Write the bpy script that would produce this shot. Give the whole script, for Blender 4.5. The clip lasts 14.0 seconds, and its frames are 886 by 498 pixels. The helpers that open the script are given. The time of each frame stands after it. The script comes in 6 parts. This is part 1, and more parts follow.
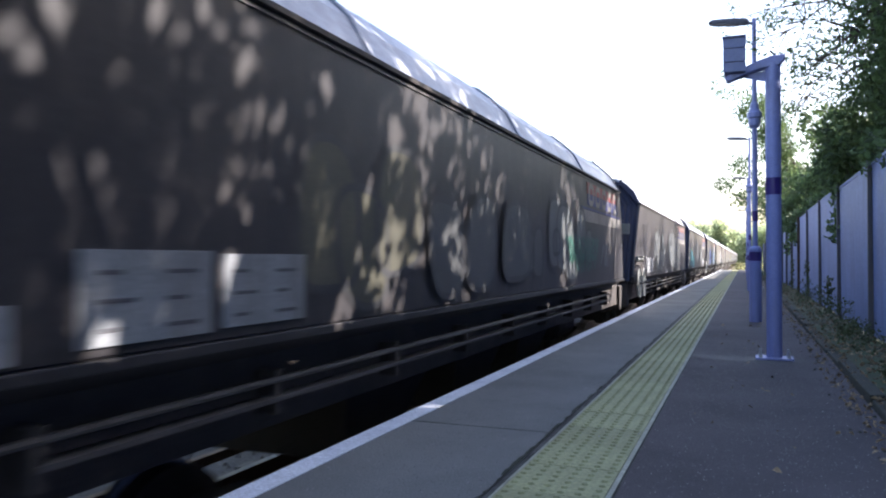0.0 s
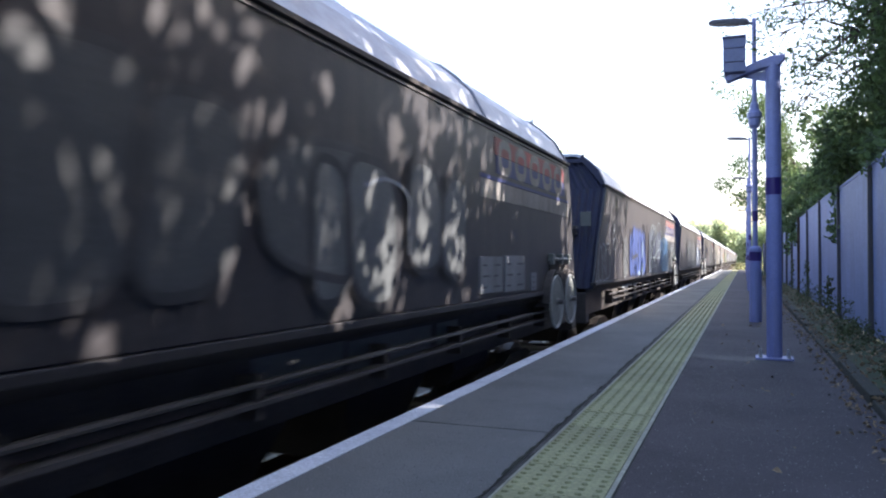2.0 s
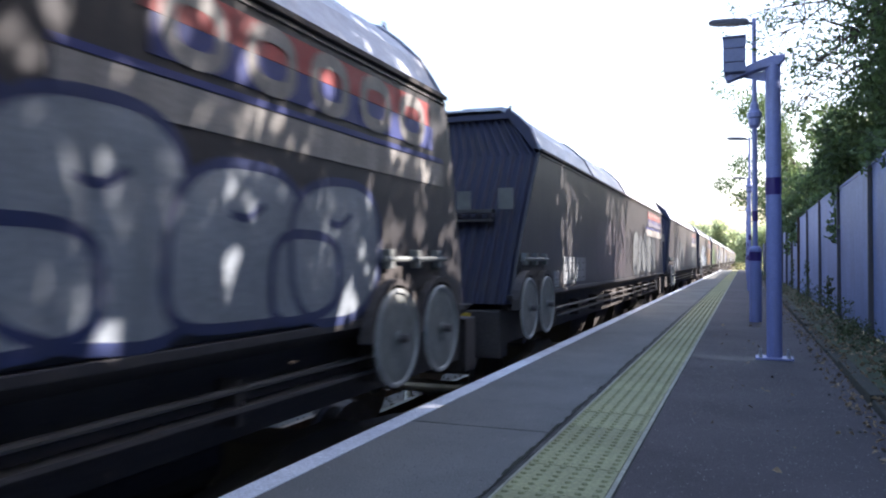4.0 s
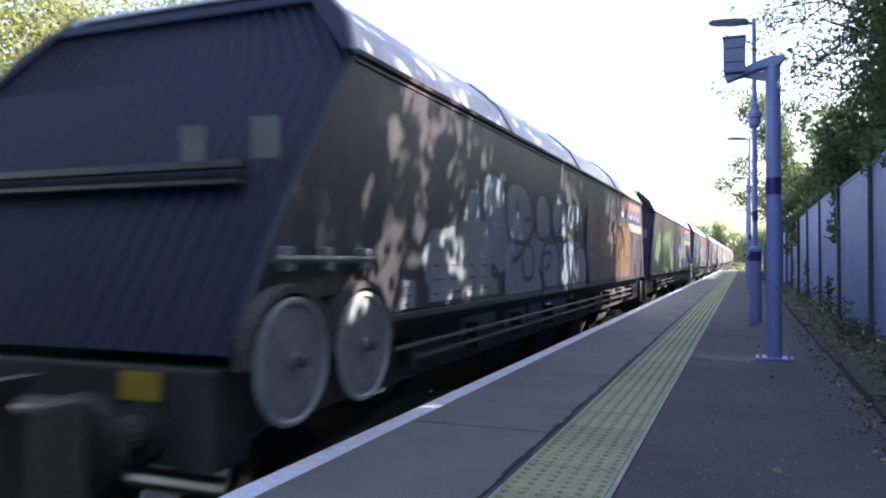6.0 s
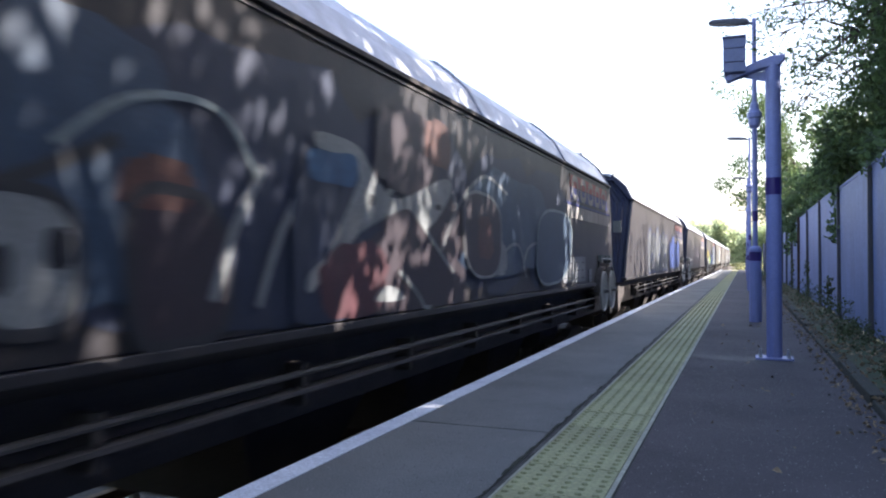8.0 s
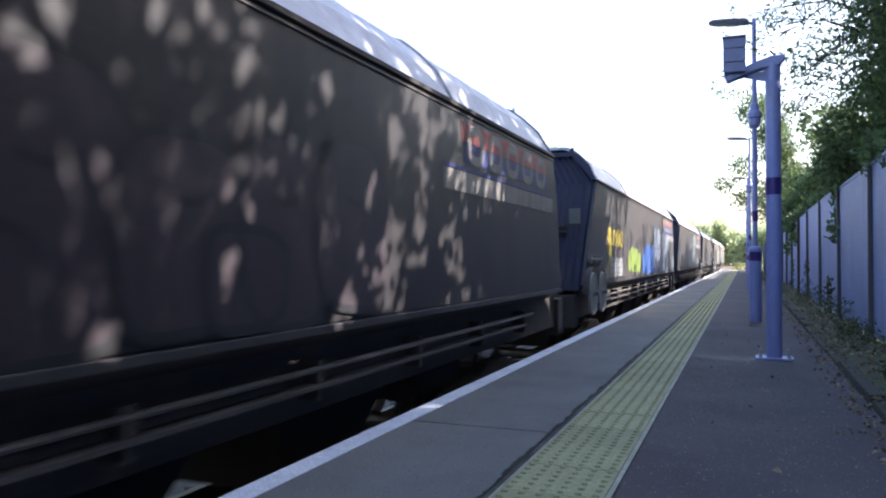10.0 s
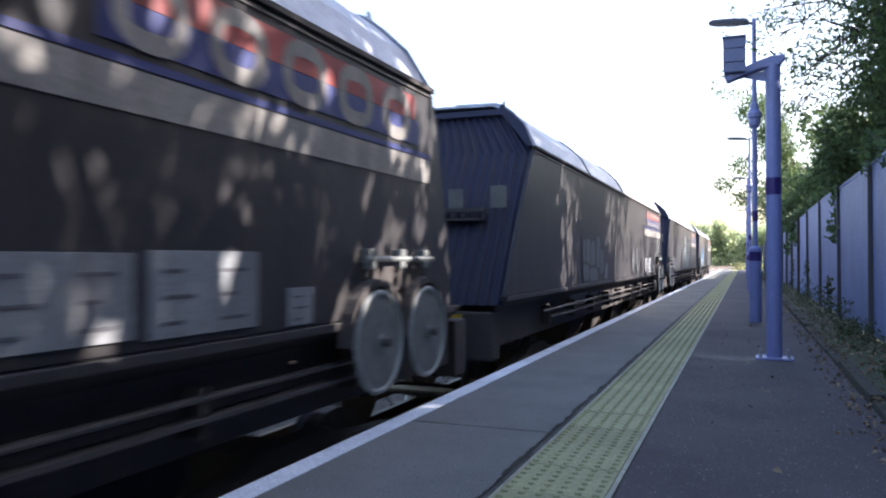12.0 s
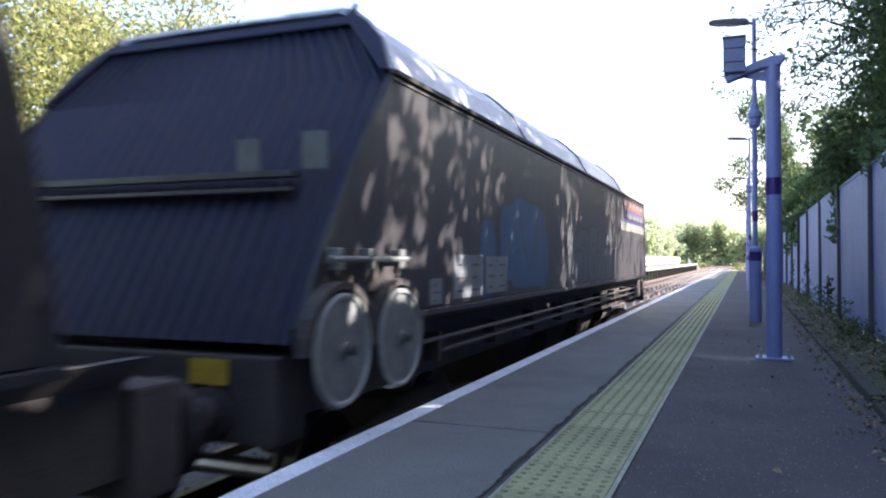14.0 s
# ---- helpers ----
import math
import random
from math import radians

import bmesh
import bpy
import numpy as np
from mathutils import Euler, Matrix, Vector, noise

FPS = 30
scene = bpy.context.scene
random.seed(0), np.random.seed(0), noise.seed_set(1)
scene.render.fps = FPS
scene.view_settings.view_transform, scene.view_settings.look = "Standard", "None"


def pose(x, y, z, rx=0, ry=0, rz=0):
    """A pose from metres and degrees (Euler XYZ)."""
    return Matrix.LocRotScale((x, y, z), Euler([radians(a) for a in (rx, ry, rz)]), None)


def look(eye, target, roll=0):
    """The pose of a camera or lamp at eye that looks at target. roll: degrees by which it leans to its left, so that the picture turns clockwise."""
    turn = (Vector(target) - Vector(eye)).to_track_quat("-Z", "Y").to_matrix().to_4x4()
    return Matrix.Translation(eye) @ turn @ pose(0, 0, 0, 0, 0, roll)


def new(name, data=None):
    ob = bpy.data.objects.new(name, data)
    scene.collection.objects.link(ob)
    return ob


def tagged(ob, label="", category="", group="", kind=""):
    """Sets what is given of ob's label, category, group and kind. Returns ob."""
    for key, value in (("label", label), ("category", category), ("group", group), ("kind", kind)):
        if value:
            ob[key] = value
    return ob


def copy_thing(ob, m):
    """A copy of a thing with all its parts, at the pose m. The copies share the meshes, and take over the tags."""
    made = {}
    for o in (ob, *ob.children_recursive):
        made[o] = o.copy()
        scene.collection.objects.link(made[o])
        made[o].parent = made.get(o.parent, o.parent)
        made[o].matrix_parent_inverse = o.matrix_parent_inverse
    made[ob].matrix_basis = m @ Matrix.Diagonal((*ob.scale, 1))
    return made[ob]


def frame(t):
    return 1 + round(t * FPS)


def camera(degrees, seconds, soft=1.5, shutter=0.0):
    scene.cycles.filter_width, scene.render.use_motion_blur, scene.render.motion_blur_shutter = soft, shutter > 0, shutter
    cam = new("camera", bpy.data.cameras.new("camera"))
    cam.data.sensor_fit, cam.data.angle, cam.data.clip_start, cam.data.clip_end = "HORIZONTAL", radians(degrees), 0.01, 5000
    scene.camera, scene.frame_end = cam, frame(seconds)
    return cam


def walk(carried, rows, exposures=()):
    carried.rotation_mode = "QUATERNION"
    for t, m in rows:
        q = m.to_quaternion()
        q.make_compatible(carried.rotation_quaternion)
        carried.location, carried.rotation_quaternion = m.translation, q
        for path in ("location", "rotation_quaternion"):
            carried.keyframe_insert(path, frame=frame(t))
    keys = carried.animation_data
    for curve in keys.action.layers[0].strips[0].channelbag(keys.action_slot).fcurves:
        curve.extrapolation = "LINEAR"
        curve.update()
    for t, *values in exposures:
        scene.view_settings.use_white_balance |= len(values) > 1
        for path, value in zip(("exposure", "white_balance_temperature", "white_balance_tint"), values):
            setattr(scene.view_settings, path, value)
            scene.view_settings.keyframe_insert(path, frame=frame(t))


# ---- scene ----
# X to the right of the track, Y along it, Z up from the platform's surface.
cam = camera(60.7, 14.0, soft=2.0, shutter=0.14)
EYE = (0.0, 0.0, 0.884)
YAW, PITCH, ROLL = 21.73, 0.77, 0.0
CAM_POSE = pose(*EYE, 90 + PITCH, 0, YAW) @ pose(0, 0, 0, 0, 0, ROLL)
walk(cam, [(0.0, CAM_POSE), (14.0, CAM_POSE)], exposures=[(0.0, 1.97, 6200, 18), (14.0, 1.97, 6200, 18)])

# ---- light ----
TO_SUN = Vector((0.74, 0.42, 0.55)).normalized()
world = bpy.data.worlds.new("sky")
scene.world = world
world.use_nodes = True
wn = world.node_tree
sky = wn.nodes.new("ShaderNodeTexSky")
sky.sky_type = "NISHITA"
sky.sun_disc = False
sky.sun_elevation = math.asin(TO_SUN.z)
sky.sun_rotation = math.atan2(TO_SUN.x, TO_SUN.y)
sky.dust_density = 3.0
sky.air_density = 1.2
bg = wn.nodes["Background"]
bg.inputs["Strength"].default_value = 0.15
wn.links.new(sky.outputs[0], bg.inputs["Color"])
sun = new("sun", bpy.data.lights.new("sun", "SUN"))
sun.data.energy = 4.8
sun.data.angle = radians(0.6)
sun.data.color = (1.0, 0.93, 0.82)
sun.matrix_world = look((12, 4, 14), Vector((12, 4, 14)) - TO_SUN)

# ---- materials ----


def mat(name, a, b=None, scale=4.0, rough=0.7, bump=0.0, metal=0.0, fine=None, stretch=(1, 1, 1), streak=None, each=0.0, spec=None, island=0.0):
    """A surface of two colours mixed by broad noise, with fine grain and relief; streak: colour of grime drawn down the surface."""
    m = bpy.data.materials.new(name)
    m.use_nodes = True
    t = m.node_tree
    n, l = t.nodes, t.links
    p = n["Principled BSDF"]
    p.inputs["Roughness"].default_value = rough
    p.inputs["Metallic"].default_value = metal
    if spec is not None:
        p.inputs["Specular IOR Level"].default_value = spec
    b = b or tuple(c * 0.75 for c in a)
    tc = n.new("ShaderNodeTexCoord")
    mp = n.new("ShaderNodeMapping")
    mp.inputs["Scale"].default_value = stretch
    l.new(tc.outputs["Object"], mp.inputs["Vector"])
    big = n.new("ShaderNodeTexNoise")
    big.inputs["Scale"].default_value = scale
    big.inputs["Detail"].default_value = 6
    big.inputs["Roughness"].default_value = 0.65
    l.new(mp.outputs[0], big.inputs["Vector"])
    ramp = n.new("ShaderNodeValToRGB")
    ramp.color_ramp.elements[0].position, ramp.color_ramp.elements[1].position = 0.32, 0.68
    ramp.color_ramp.elements[0].color, ramp.color_ramp.elements[1].color = (*a, 1), (*b, 1)
    l.new(big.outputs["Fac"], ramp.inputs["Fac"])
    colour = ramp.outputs["Color"]
    small = n.new("ShaderNodeTexNoise")
    small.inputs["Scale"].default_value = fine or scale * 25
    small.inputs["Detail"].default_value = 4
    l.new(mp.outputs[0], small.inputs["Vector"])
    grain = n.new("ShaderNodeMapRange")
    grain.inputs[1].default_value, grain.inputs[2].default_value = 0.25, 0.75
    grain.inputs[3].default_value, grain.inputs[4].default_value = 0.72, 1.28
    l.new(small.outputs["Fac"], grain.inputs[0])
    mul = n.new("ShaderNodeMix")
    mul.data_type, mul.blend_type = "RGBA", "MULTIPLY"
    mul.inputs["Factor"].default_value = 1.0
    l.new(colour, mul.inputs["A"])
    l.new(grain.outputs[0], mul.inputs["B"])
    colour = mul.outputs["Result"]
    if streak:
        sm = n.new("ShaderNodeMapping")
        sm.inputs["Scale"].default_value = (3.0, 3.0, 0.35)
        l.new(tc.outputs["Object"], sm.inputs["Vector"])
        sn = n.new("ShaderNodeTexNoise")
        sn.inputs["Scale"].default_value = 2.2
        sn.inputs["Detail"].default_value = 7
        sn.inputs["Roughness"].default_value = 0.7
        l.new(sm.outputs[0], sn.inputs["Vector"])
        sr = n.new("ShaderNodeMapRange")
        sr.inputs[1].default_value, sr.inputs[2].default_value = 0.46, 0.70
        l.new(sn.outputs["Fac"], sr.inputs[0])
        mx = n.new("ShaderNodeMix")
        mx.data_type = "RGBA"
        l.new(sr.outputs[0], mx.inputs["Factor"])
        l.new(colour, mx.inputs["A"])
        mx.inputs["B"].default_value = (*streak, 1)
        colour = mx.outputs["Result"]
    if each or island:
        if island:
            src = n.new("ShaderNodeNewGeometry").outputs["Random Per Island"]
        else:
            src = n.new("ShaderNodeObjectInfo").outputs["Random"]
        k = max(each, island)
        er = n.new("ShaderNodeMapRange")
        er.inputs[3].default_value, er.inputs[4].default_value = 1 - k, 1 + k
        l.new(src, er.inputs[0])
        em = n.new("ShaderNodeMix")
        em.data_type, em.blend_type = "RGBA", "MULTIPLY"
        em.inputs["Factor"].default_value = 1.0
        l.new(colour, em.inputs["A"])
        l.new(er.outputs[0], em.inputs["B"])
        colour = em.outputs["Result"]
    l.new(colour, p.inputs["Base Color"])
    if bump:
        bp = n.new("ShaderNodeBump")
        bp.inputs["Strength"].default_value = bump
        bp.inputs["Distance"].default_value = 0.01
        l.new(small.outputs["Fac"], bp.inputs["Height"])
        l.new(bp.outputs[0], p.inputs["Normal"])
    return m


def leaf_mat(name, a, b, through_light=0.45):
    """Leaves: two greens by leaf, part of the light passing through."""
    m = mat(name, a, b, scale=1.2, rough=0.55, island=0.45)
    t = m.node_tree
    n, l = t.nodes, t.links
    p = n["Principled BSDF"]
    tr = n.new("ShaderNodeBsdfTranslucent")
    mx = n.new("ShaderNodeMixShader")
    mx.inputs[0].default_value = through_light
    l.new(p.inputs["Base Color"].links[0].from_socket, tr.inputs["Color"])
    l.new(p.outputs[0], mx.inputs[1])
    l.new(tr.outputs[0], mx.inputs[2])
    l.new(mx.outputs[0], n["Material Output"].inputs["Surface"])
    return m


M_TARMAC = mat("tarmac", (0.044, 0.0375, 0.042), (0.084, 0.072, 0.078), 0.9, 0.88, 0.8, fine=120)
M_EDGE = mat("edge_tarmac", (0.092, 0.096, 0.093), (0.158, 0.162, 0.154), 0.8, 0.85, 0.6, fine=110)
M_DARK_TARMAC = mat("dark_tarmac", (0.026, 0.023, 0.026), (0.050, 0.044, 0.048), 3.0, 0.7, 0.6, fine=120)
M_WHITE = mat("line_paint", (0.72, 0.75, 0.80), (0.50, 0.53, 0.60), 3, 0.6, 0.2)
M_THIN_LINE = mat("worn_line_paint", (0.33, 0.33, 0.255), (0.21, 0.21, 0.16), 6, 0.7, 0.2)
M_TACTILE = mat("tactile_buff", (0.30, 0.302, 0.150), (0.22, 0.228, 0.118), 2.2, 0.8, 0.3, each=0.10, fine=60)
# dirt in the joints, and the dark sheet under the far deck
M_DIRT_AND_SHADE = mat("dark_dirt_and_shade", (0.014, 0.014, 0.012), (0.10, 0.098, 0.09), 2.5, 0.95, 0.8)
M_MOSS = mat("joint_moss", (0.020, 0.024, 0.014), (0.045, 0.050, 0.034), 18, 0.95, 0.8)
M_BRICK = mat("platform_wall", (0.10, 0.085, 0.07), (0.06, 0.05, 0.045), 5, 0.9, 0.5)
M_KERB = mat("kerb_concrete", (0.046, 0.043, 0.035), (0.024, 0.029, 0.017), 5, 0.9, 0.6)
M_KERB_PALE = mat("pale_grit", (0.26, 0.25, 0.25), (0.15, 0.145, 0.15), 9, 0.9, island=0.5)
M_SOIL = mat("verge_soil", (0.052, 0.044, 0.030), (0.045, 0.078, 0.024), 2.2, 0.95, 1.0, fine=40)
M_GROUND = mat("ballast_and_grass", (0.12, 0.11, 0.08), (0.09, 0.10, 0.05), 0.25, 0.95, 1.0, fine=18)
M_BALLAST = mat("ballast", (0.115, 0.105, 0.098), (0.065, 0.058, 0.052), 3, 0.95, 1.0, fine=26)
M_SLEEPER = mat("sleeper_concrete", (0.17, 0.15, 0.13), (0.10, 0.09, 0.08), 4, 0.9, 0.4, each=0.2)
M_RAIL = mat("rail_steel", (0.16, 0.10, 0.07), (0.11, 0.075, 0.055), 9, 0.6, 0.2, 0.6)
M_RAILTOP = mat("rail_head", (0.22, 0.21, 0.20), (0.17, 0.16, 0.15), 9, 0.6, 0.0, 1.0)
M_BLUEPOST = mat("post_paint", (0.22, 0.245, 0.49), (0.18, 0.205, 0.42), 5, 0.42, 0.08, streak=(0.17, 0.18, 0.31))
M_BAND = mat("band_paint", (0.035, 0.016, 0.15), (0.028, 0.012, 0.12), 5, 0.4)
M_STEEL = mat("galvanised", (0.45, 0.46, 0.48), (0.33, 0.34, 0.36), 12, 0.45, 0.1, 0.7)
M_BOXGREY = mat("box_paint", (0.17, 0.19, 0.33), (0.13, 0.15, 0.27), 6, 0.5, 0.1)
M_LAMPHEAD = mat("lamp_casing", (0.10, 0.10, 0.14), (0.07, 0.07, 0.10), 6, 0.5)
M_FENCE = mat("fence_paint", (0.168, 0.212, 0.39), (0.135, 0.17, 0.315), 1.4, 0.55, 0.1, streak=(0.125, 0.145, 0.25), each=0.07, spec=0.2)
M_FENCEPOST = mat("fence_post_paint", (0.055, 0.06, 0.08), (0.09, 0.08, 0.08), 5, 0.6, 0.2)
M_RUST = mat("rust", (0.085, 0.048, 0.03), (0.06, 0.04, 0.03), 7, 0.9, 0.5)
M_BARK = mat("bark", (0.075, 0.058, 0.042), (0.045, 0.036, 0.028), 9, 0.95, 1.0)
M_LEAF = leaf_mat("leaf", (0.068, 0.112, 0.045), (0.105, 0.150, 0.055), 0.5)
# distant leaves: haze and brightness are put into this lighter colour
M_LEAF_HAZED = leaf_mat("leaf_hazed", (0.31, 0.38, 0.21), (0.42, 0.47, 0.30), 0.65)
# paler, yellower leaf colour holds the sunlit look of the left bushes
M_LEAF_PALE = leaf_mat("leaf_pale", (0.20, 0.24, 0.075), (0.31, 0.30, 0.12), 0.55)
M_WEED = leaf_mat("weed_leaf", (0.050, 0.075, 0.028), (0.085, 0.095, 0.040))
M_DRY = mat("dry_leaf", (0.30, 0.22, 0.13), (0.15, 0.10, 0.06), 3, 0.8, island=0.5)
M_GRASS = mat("dry_grass", (0.26, 0.23, 0.10), (0.16, 0.19, 0.06), 3, 0.9, island=0.4)
M_SIDE = mat("wagon_side", (0.022, 0.0205, 0.023), (0.036, 0.0335, 0.035), 0.8, 0.46, 0.10, fine=30, streak=(0.052, 0.046, 0.042), each=0.2, spec=0.35)
# road dust on the sheets catches light that grazes them
M_SIDE.node_tree.nodes["Principled BSDF"].inputs["Sheen Weight"].default_value = 0.035
M_SIDE.node_tree.nodes["Principled BSDF"].inputs["Sheen Tint"].default_value = (0.95, 0.9, 0.84, 1)
# the blue of the reflected sky is put into the end sheets' colour
M_END = mat("wagon_end", (0.0095, 0.0108, 0.030), (0.0145, 0.0165, 0.039), 1.2, 0.62, 0.15, streak=(0.022, 0.021, 0.029), each=0.15, spec=0.3)
M_ROOF = mat("roof_cover", (0.33, 0.355, 0.42), (0.26, 0.28, 0.33), 0.9, 0.5, 0.1, streak=(0.20, 0.21, 0.235), each=0.12)
M_UNDER = mat("underframe", (0.034, 0.029, 0.028), (0.062, 0.052, 0.046), 2.5, 0.8, 0.4)
M_PIPE = mat("worn_steel", (0.10, 0.094, 0.09), (0.06, 0.055, 0.052), 4, 0.5, 0.1, 0.3)
M_WHEELRIM = mat("handwheel_paint", (0.29, 0.30, 0.285), (0.19, 0.20, 0.19), 5, 0.55, 0.1)
M_DISC = mat("handwheel_disc", (0.19, 0.20, 0.19), (0.125, 0.135, 0.125), 5, 0.6, 0.1)
M_TREAD = mat("wheel_tread", (0.3, 0.28, 0.27), (0.2, 0.19, 0.18), 6, 0.4, 0.1, 0.9)
M_PANEL = mat("data_panel", (0.25, 0.265, 0.28), (0.185, 0.195, 0.205), 3, 0.6, streak=(0.15, 0.15, 0.15))
M_PLATE = mat("dull_plate", (0.17, 0.17, 0.15), (0.11, 0.11, 0.10), 5, 0.6)
M_INK = mat("panel_ink", (0.07, 0.07, 0.08), (0.10, 0.10, 0.11), 4, 0.7)
M_RED = mat("red_paint", (0.28, 0.03, 0.026), (0.19, 0.026, 0.024), 3, 0.5, streak=(0.15, 0.04, 0.036))
M_NAVY = mat("navy_paint", (0.02, 0.03, 0.14), (0.018, 0.026, 0.11), 3, 0.5)
M_CREAM = mat("cream_paint", (0.25, 0.235, 0.215), (0.18, 0.17, 0.155), 2, 0.55, streak=(0.10, 0.092, 0.083))
M_YELLOW = mat("yellow_paint", (0.55, 0.36, 0.03), (0.42, 0.28, 0.03), 5, 0.5)
M_HOSE = mat("rubber", (0.012, 0.012, 0.012), (0.02, 0.02, 0.02), 8, 0.6)
M_WALLWHITE = mat("white_fence_paint", (0.62, 0.63, 0.63), (0.50, 0.51, 0.51), 3, 0.6)
M_GLASS = mat("lamp_glass", (0.16, 0.16, 0.19), (0.13, 0.13, 0.15), 5, 0.15)

# ---- mesh helpers ----


def part(name, bm, material, parent=None, label="", smooth=False):
    me = bpy.data.meshes.new(name)
    bm.to_mesh(me)
    bm.free()
    me.materials.append(material)
    if smooth:
        me.polygons.foreach_set("use_smooth", [True] * len(me.polygons))
    ob = new(name, me)
    if parent:
        ob.parent = parent
    if label:
        ob["label"] = label
    return ob


def share(name, me, parent, m):
    ob = new(name, me)
    ob.parent = parent
    ob.matrix_basis = m
    return ob


def box(bm, x0, x1, y0, y1, z0, z1, bevel=0.0):
    r = bmesh.ops.create_cube(bm, size=1.0, matrix=Matrix.Translation(((x0 + x1) / 2, (y0 + y1) / 2, (z0 + z1) / 2)) @ Matrix.Diagonal((x1 - x0, y1 - y0, z1 - z0, 1)))
    if bevel:
        edges = {e for v in r["verts"] for e in v.link_edges}
        bmesh.ops.bevel(bm, geom=list(edges), offset=bevel, segments=2, affect="EDGES", profile=0.6)
    return bm


def boxed(x0, x1, y0, y1, z0, z1, bevel=0.0):
    return box(bmesh.new(), x0, x1, y0, y1, z0, z1, bevel)


def rod(bm, a, b, r0, r1=None, seg=12):
    """A round bar from a to b."""
    a, b = Vector(a), Vector(b)
    r1 = r0 if r1 is None else r1
    d = b - a
    m = Matrix.Translation((a + b) / 2) @ d.to_track_quat("Z", "Y").to_matrix().to_4x4()
    bmesh.ops.create_cone(bm, cap_ends=True, segments=seg, radius1=r0, radius2=r1, depth=d.length, matrix=m)
    return bm


def rodded(a, b, r0, r1=None, seg=12):
    return rod(bmesh.new(), a, b, r0, r1, seg)


def tube(bm, pts, r, seg=8):
    for a, b in zip(pts, pts[1:]):
        rod(bm, a, b, r, r, seg)
    return bm


def lathe(bm, profile, centre, axis="Z", seg=24):
    """A turned form: profile of (radius, height) about an axis through centre."""
    rings = []
    for r, h in profile:
        ring = []
        for i in range(seg):
            a = 2 * math.pi * i / seg
            p = (r * math.cos(a), r * math.sin(a), h) if axis == "Z" else (h, r * math.cos(a), r * math.sin(a))
            ring.append(bm.verts.new((centre[0] + p[0], centre[1] + p[1], centre[2] + p[2])))
        rings.append(ring)
    for q, w in zip(rings, rings[1:]):
        for i in range(seg):
            bm.faces.new((q[i], q[(i + 1) % seg], w[(i + 1) % seg], w[i]))
    bm.faces.new(rings[0][::-1])
    bm.faces.new(rings[-1])
    bmesh.ops.recalc_face_normals(bm, faces=bm.faces)
    return bm


def extrude_y(bm, outline, y0, y1):
    """A closed outline of (x, z) drawn out along Y."""
    a = [bm.verts.new((x, y0, z)) for x, z in outline]
    b = [bm.verts.new((x, y1, z)) for x, z in outline]
    n = len(a)
    for i in range(n):
        bm.faces.new((a[i], a[(i + 1) % n], b[(i + 1) % n], b[i]))
    bm.faces.new(a[::-1])
    bm.faces.new(b)
    bmesh.ops.recalc_face_normals(bm, faces=bm.faces)
    return bm


def empty(name, m=None):
    e = new(name)
    e.empty_display_size = 0.2
    if m is not None:
        e.matrix_basis = m
    return e


def raw(name, verts, faces, material, parent=None):
    me = bpy.data.meshes.new(name)
    me.from_pydata([tuple(v) for v in verts], [], [tuple(f) for f in faces])
    me.materials.append(material)
    ob = new(name, me)
    if parent:
        ob.parent = parent
    return ob


# ---- the large structure ----
RAIL = -0.915            # rail top
EDGE = -1.811            # platform edge
TRACK = -3.26            # middle of the near track
TRACK_B = -6.70          # middle of the far track
P0, P1 = -14.0, 66.0     # platform's ends

# the ground, one sheet to the horizon
bm = bmesh.new()
bmesh.ops.create_grid(bm, x_segments=40, y_segments=40, size=1500, matrix=Matrix.Translation((0, 200, -1.26)))
tagged(part("ground", bm, M_GROUND), "flat gravelly ground with dry grass patches", "ground", kind="structure")
# ballast beds
bm = extrude_y(bmesh.new(), [(TRACK_B - 2.2, -1.25), (TRACK + 1.42, -1.25), (TRACK + 1.42, -1.13), (TRACK_B - 1.7, -1.13)], -14, 320)
ballast = tagged(part("ballast_bed", bm, M_BALLAST), "bed of brownish grey stone ballast under the tracks", "ballast", kind="structure")

rng = np.random.default_rng(5)


def stones(n, x0, x1, y0, y1, z, size):
    v, f = [], []
    xs, ys = rng.uniform(x0, x1, n), rng.uniform(y0, y1, n)
    for x, y in zip(xs, ys):
        s = size * rng.uniform(0.6, 1.3)
        o = len(v)
        a = rng.uniform(0, 6.28)
        for k in range(4):
            v.append((x + s * math.cos(a + k * 1.57) * rng.uniform(0.7, 1.2), y + s * math.sin(a + k * 1.57) * rng.uniform(0.7, 1.2), z))
        v.append((x, y, z + s * rng.uniform(0.6, 1.1)))
        f += [(o, o + 1, o + 4), (o + 1, o + 2, o + 4), (o + 2, o + 3, o + 4), (o + 3, o, o + 4)]
    return v, f


v, f = stones(9000, TRACK_B - 1.6, TRACK + 1.4, 6, 60, -1.13, 0.035)
tagged(raw("ballast_stones", v, f, M_BALLAST), "loose angular ballast stones between the rails", "ballast", kind="stuff")


def rail_line(x):
    r = empty("rail", pose(x, 0, RAIL))
    w = extrude_y(bmesh.new(), [(-0.07, -0.16), (0.07, -0.16), (0.07, -0.145), (0.012, -0.125), (0.012, -0.045), (0.035, -0.035), (0.035, -0.004), (-0.035, -0.004), (-0.035, -0.035), (-0.012, -0.045), (-0.012, -0.125), (-0.07, -0.145)], -14, 320)
    part("web", w, M_RAIL, r)
    part("head", boxed(-0.033, 0.033, -14, 320, -0.003, 0.0), M_RAILTOP, r, "polished running surface")
    tagged(r, "rusty steel running rail with a polished head", "rail", "running rails", "structure")


for cx in (TRACK, TRACK_B):
    for d in (-0.75, 0.75):
        rail_line(cx + d)
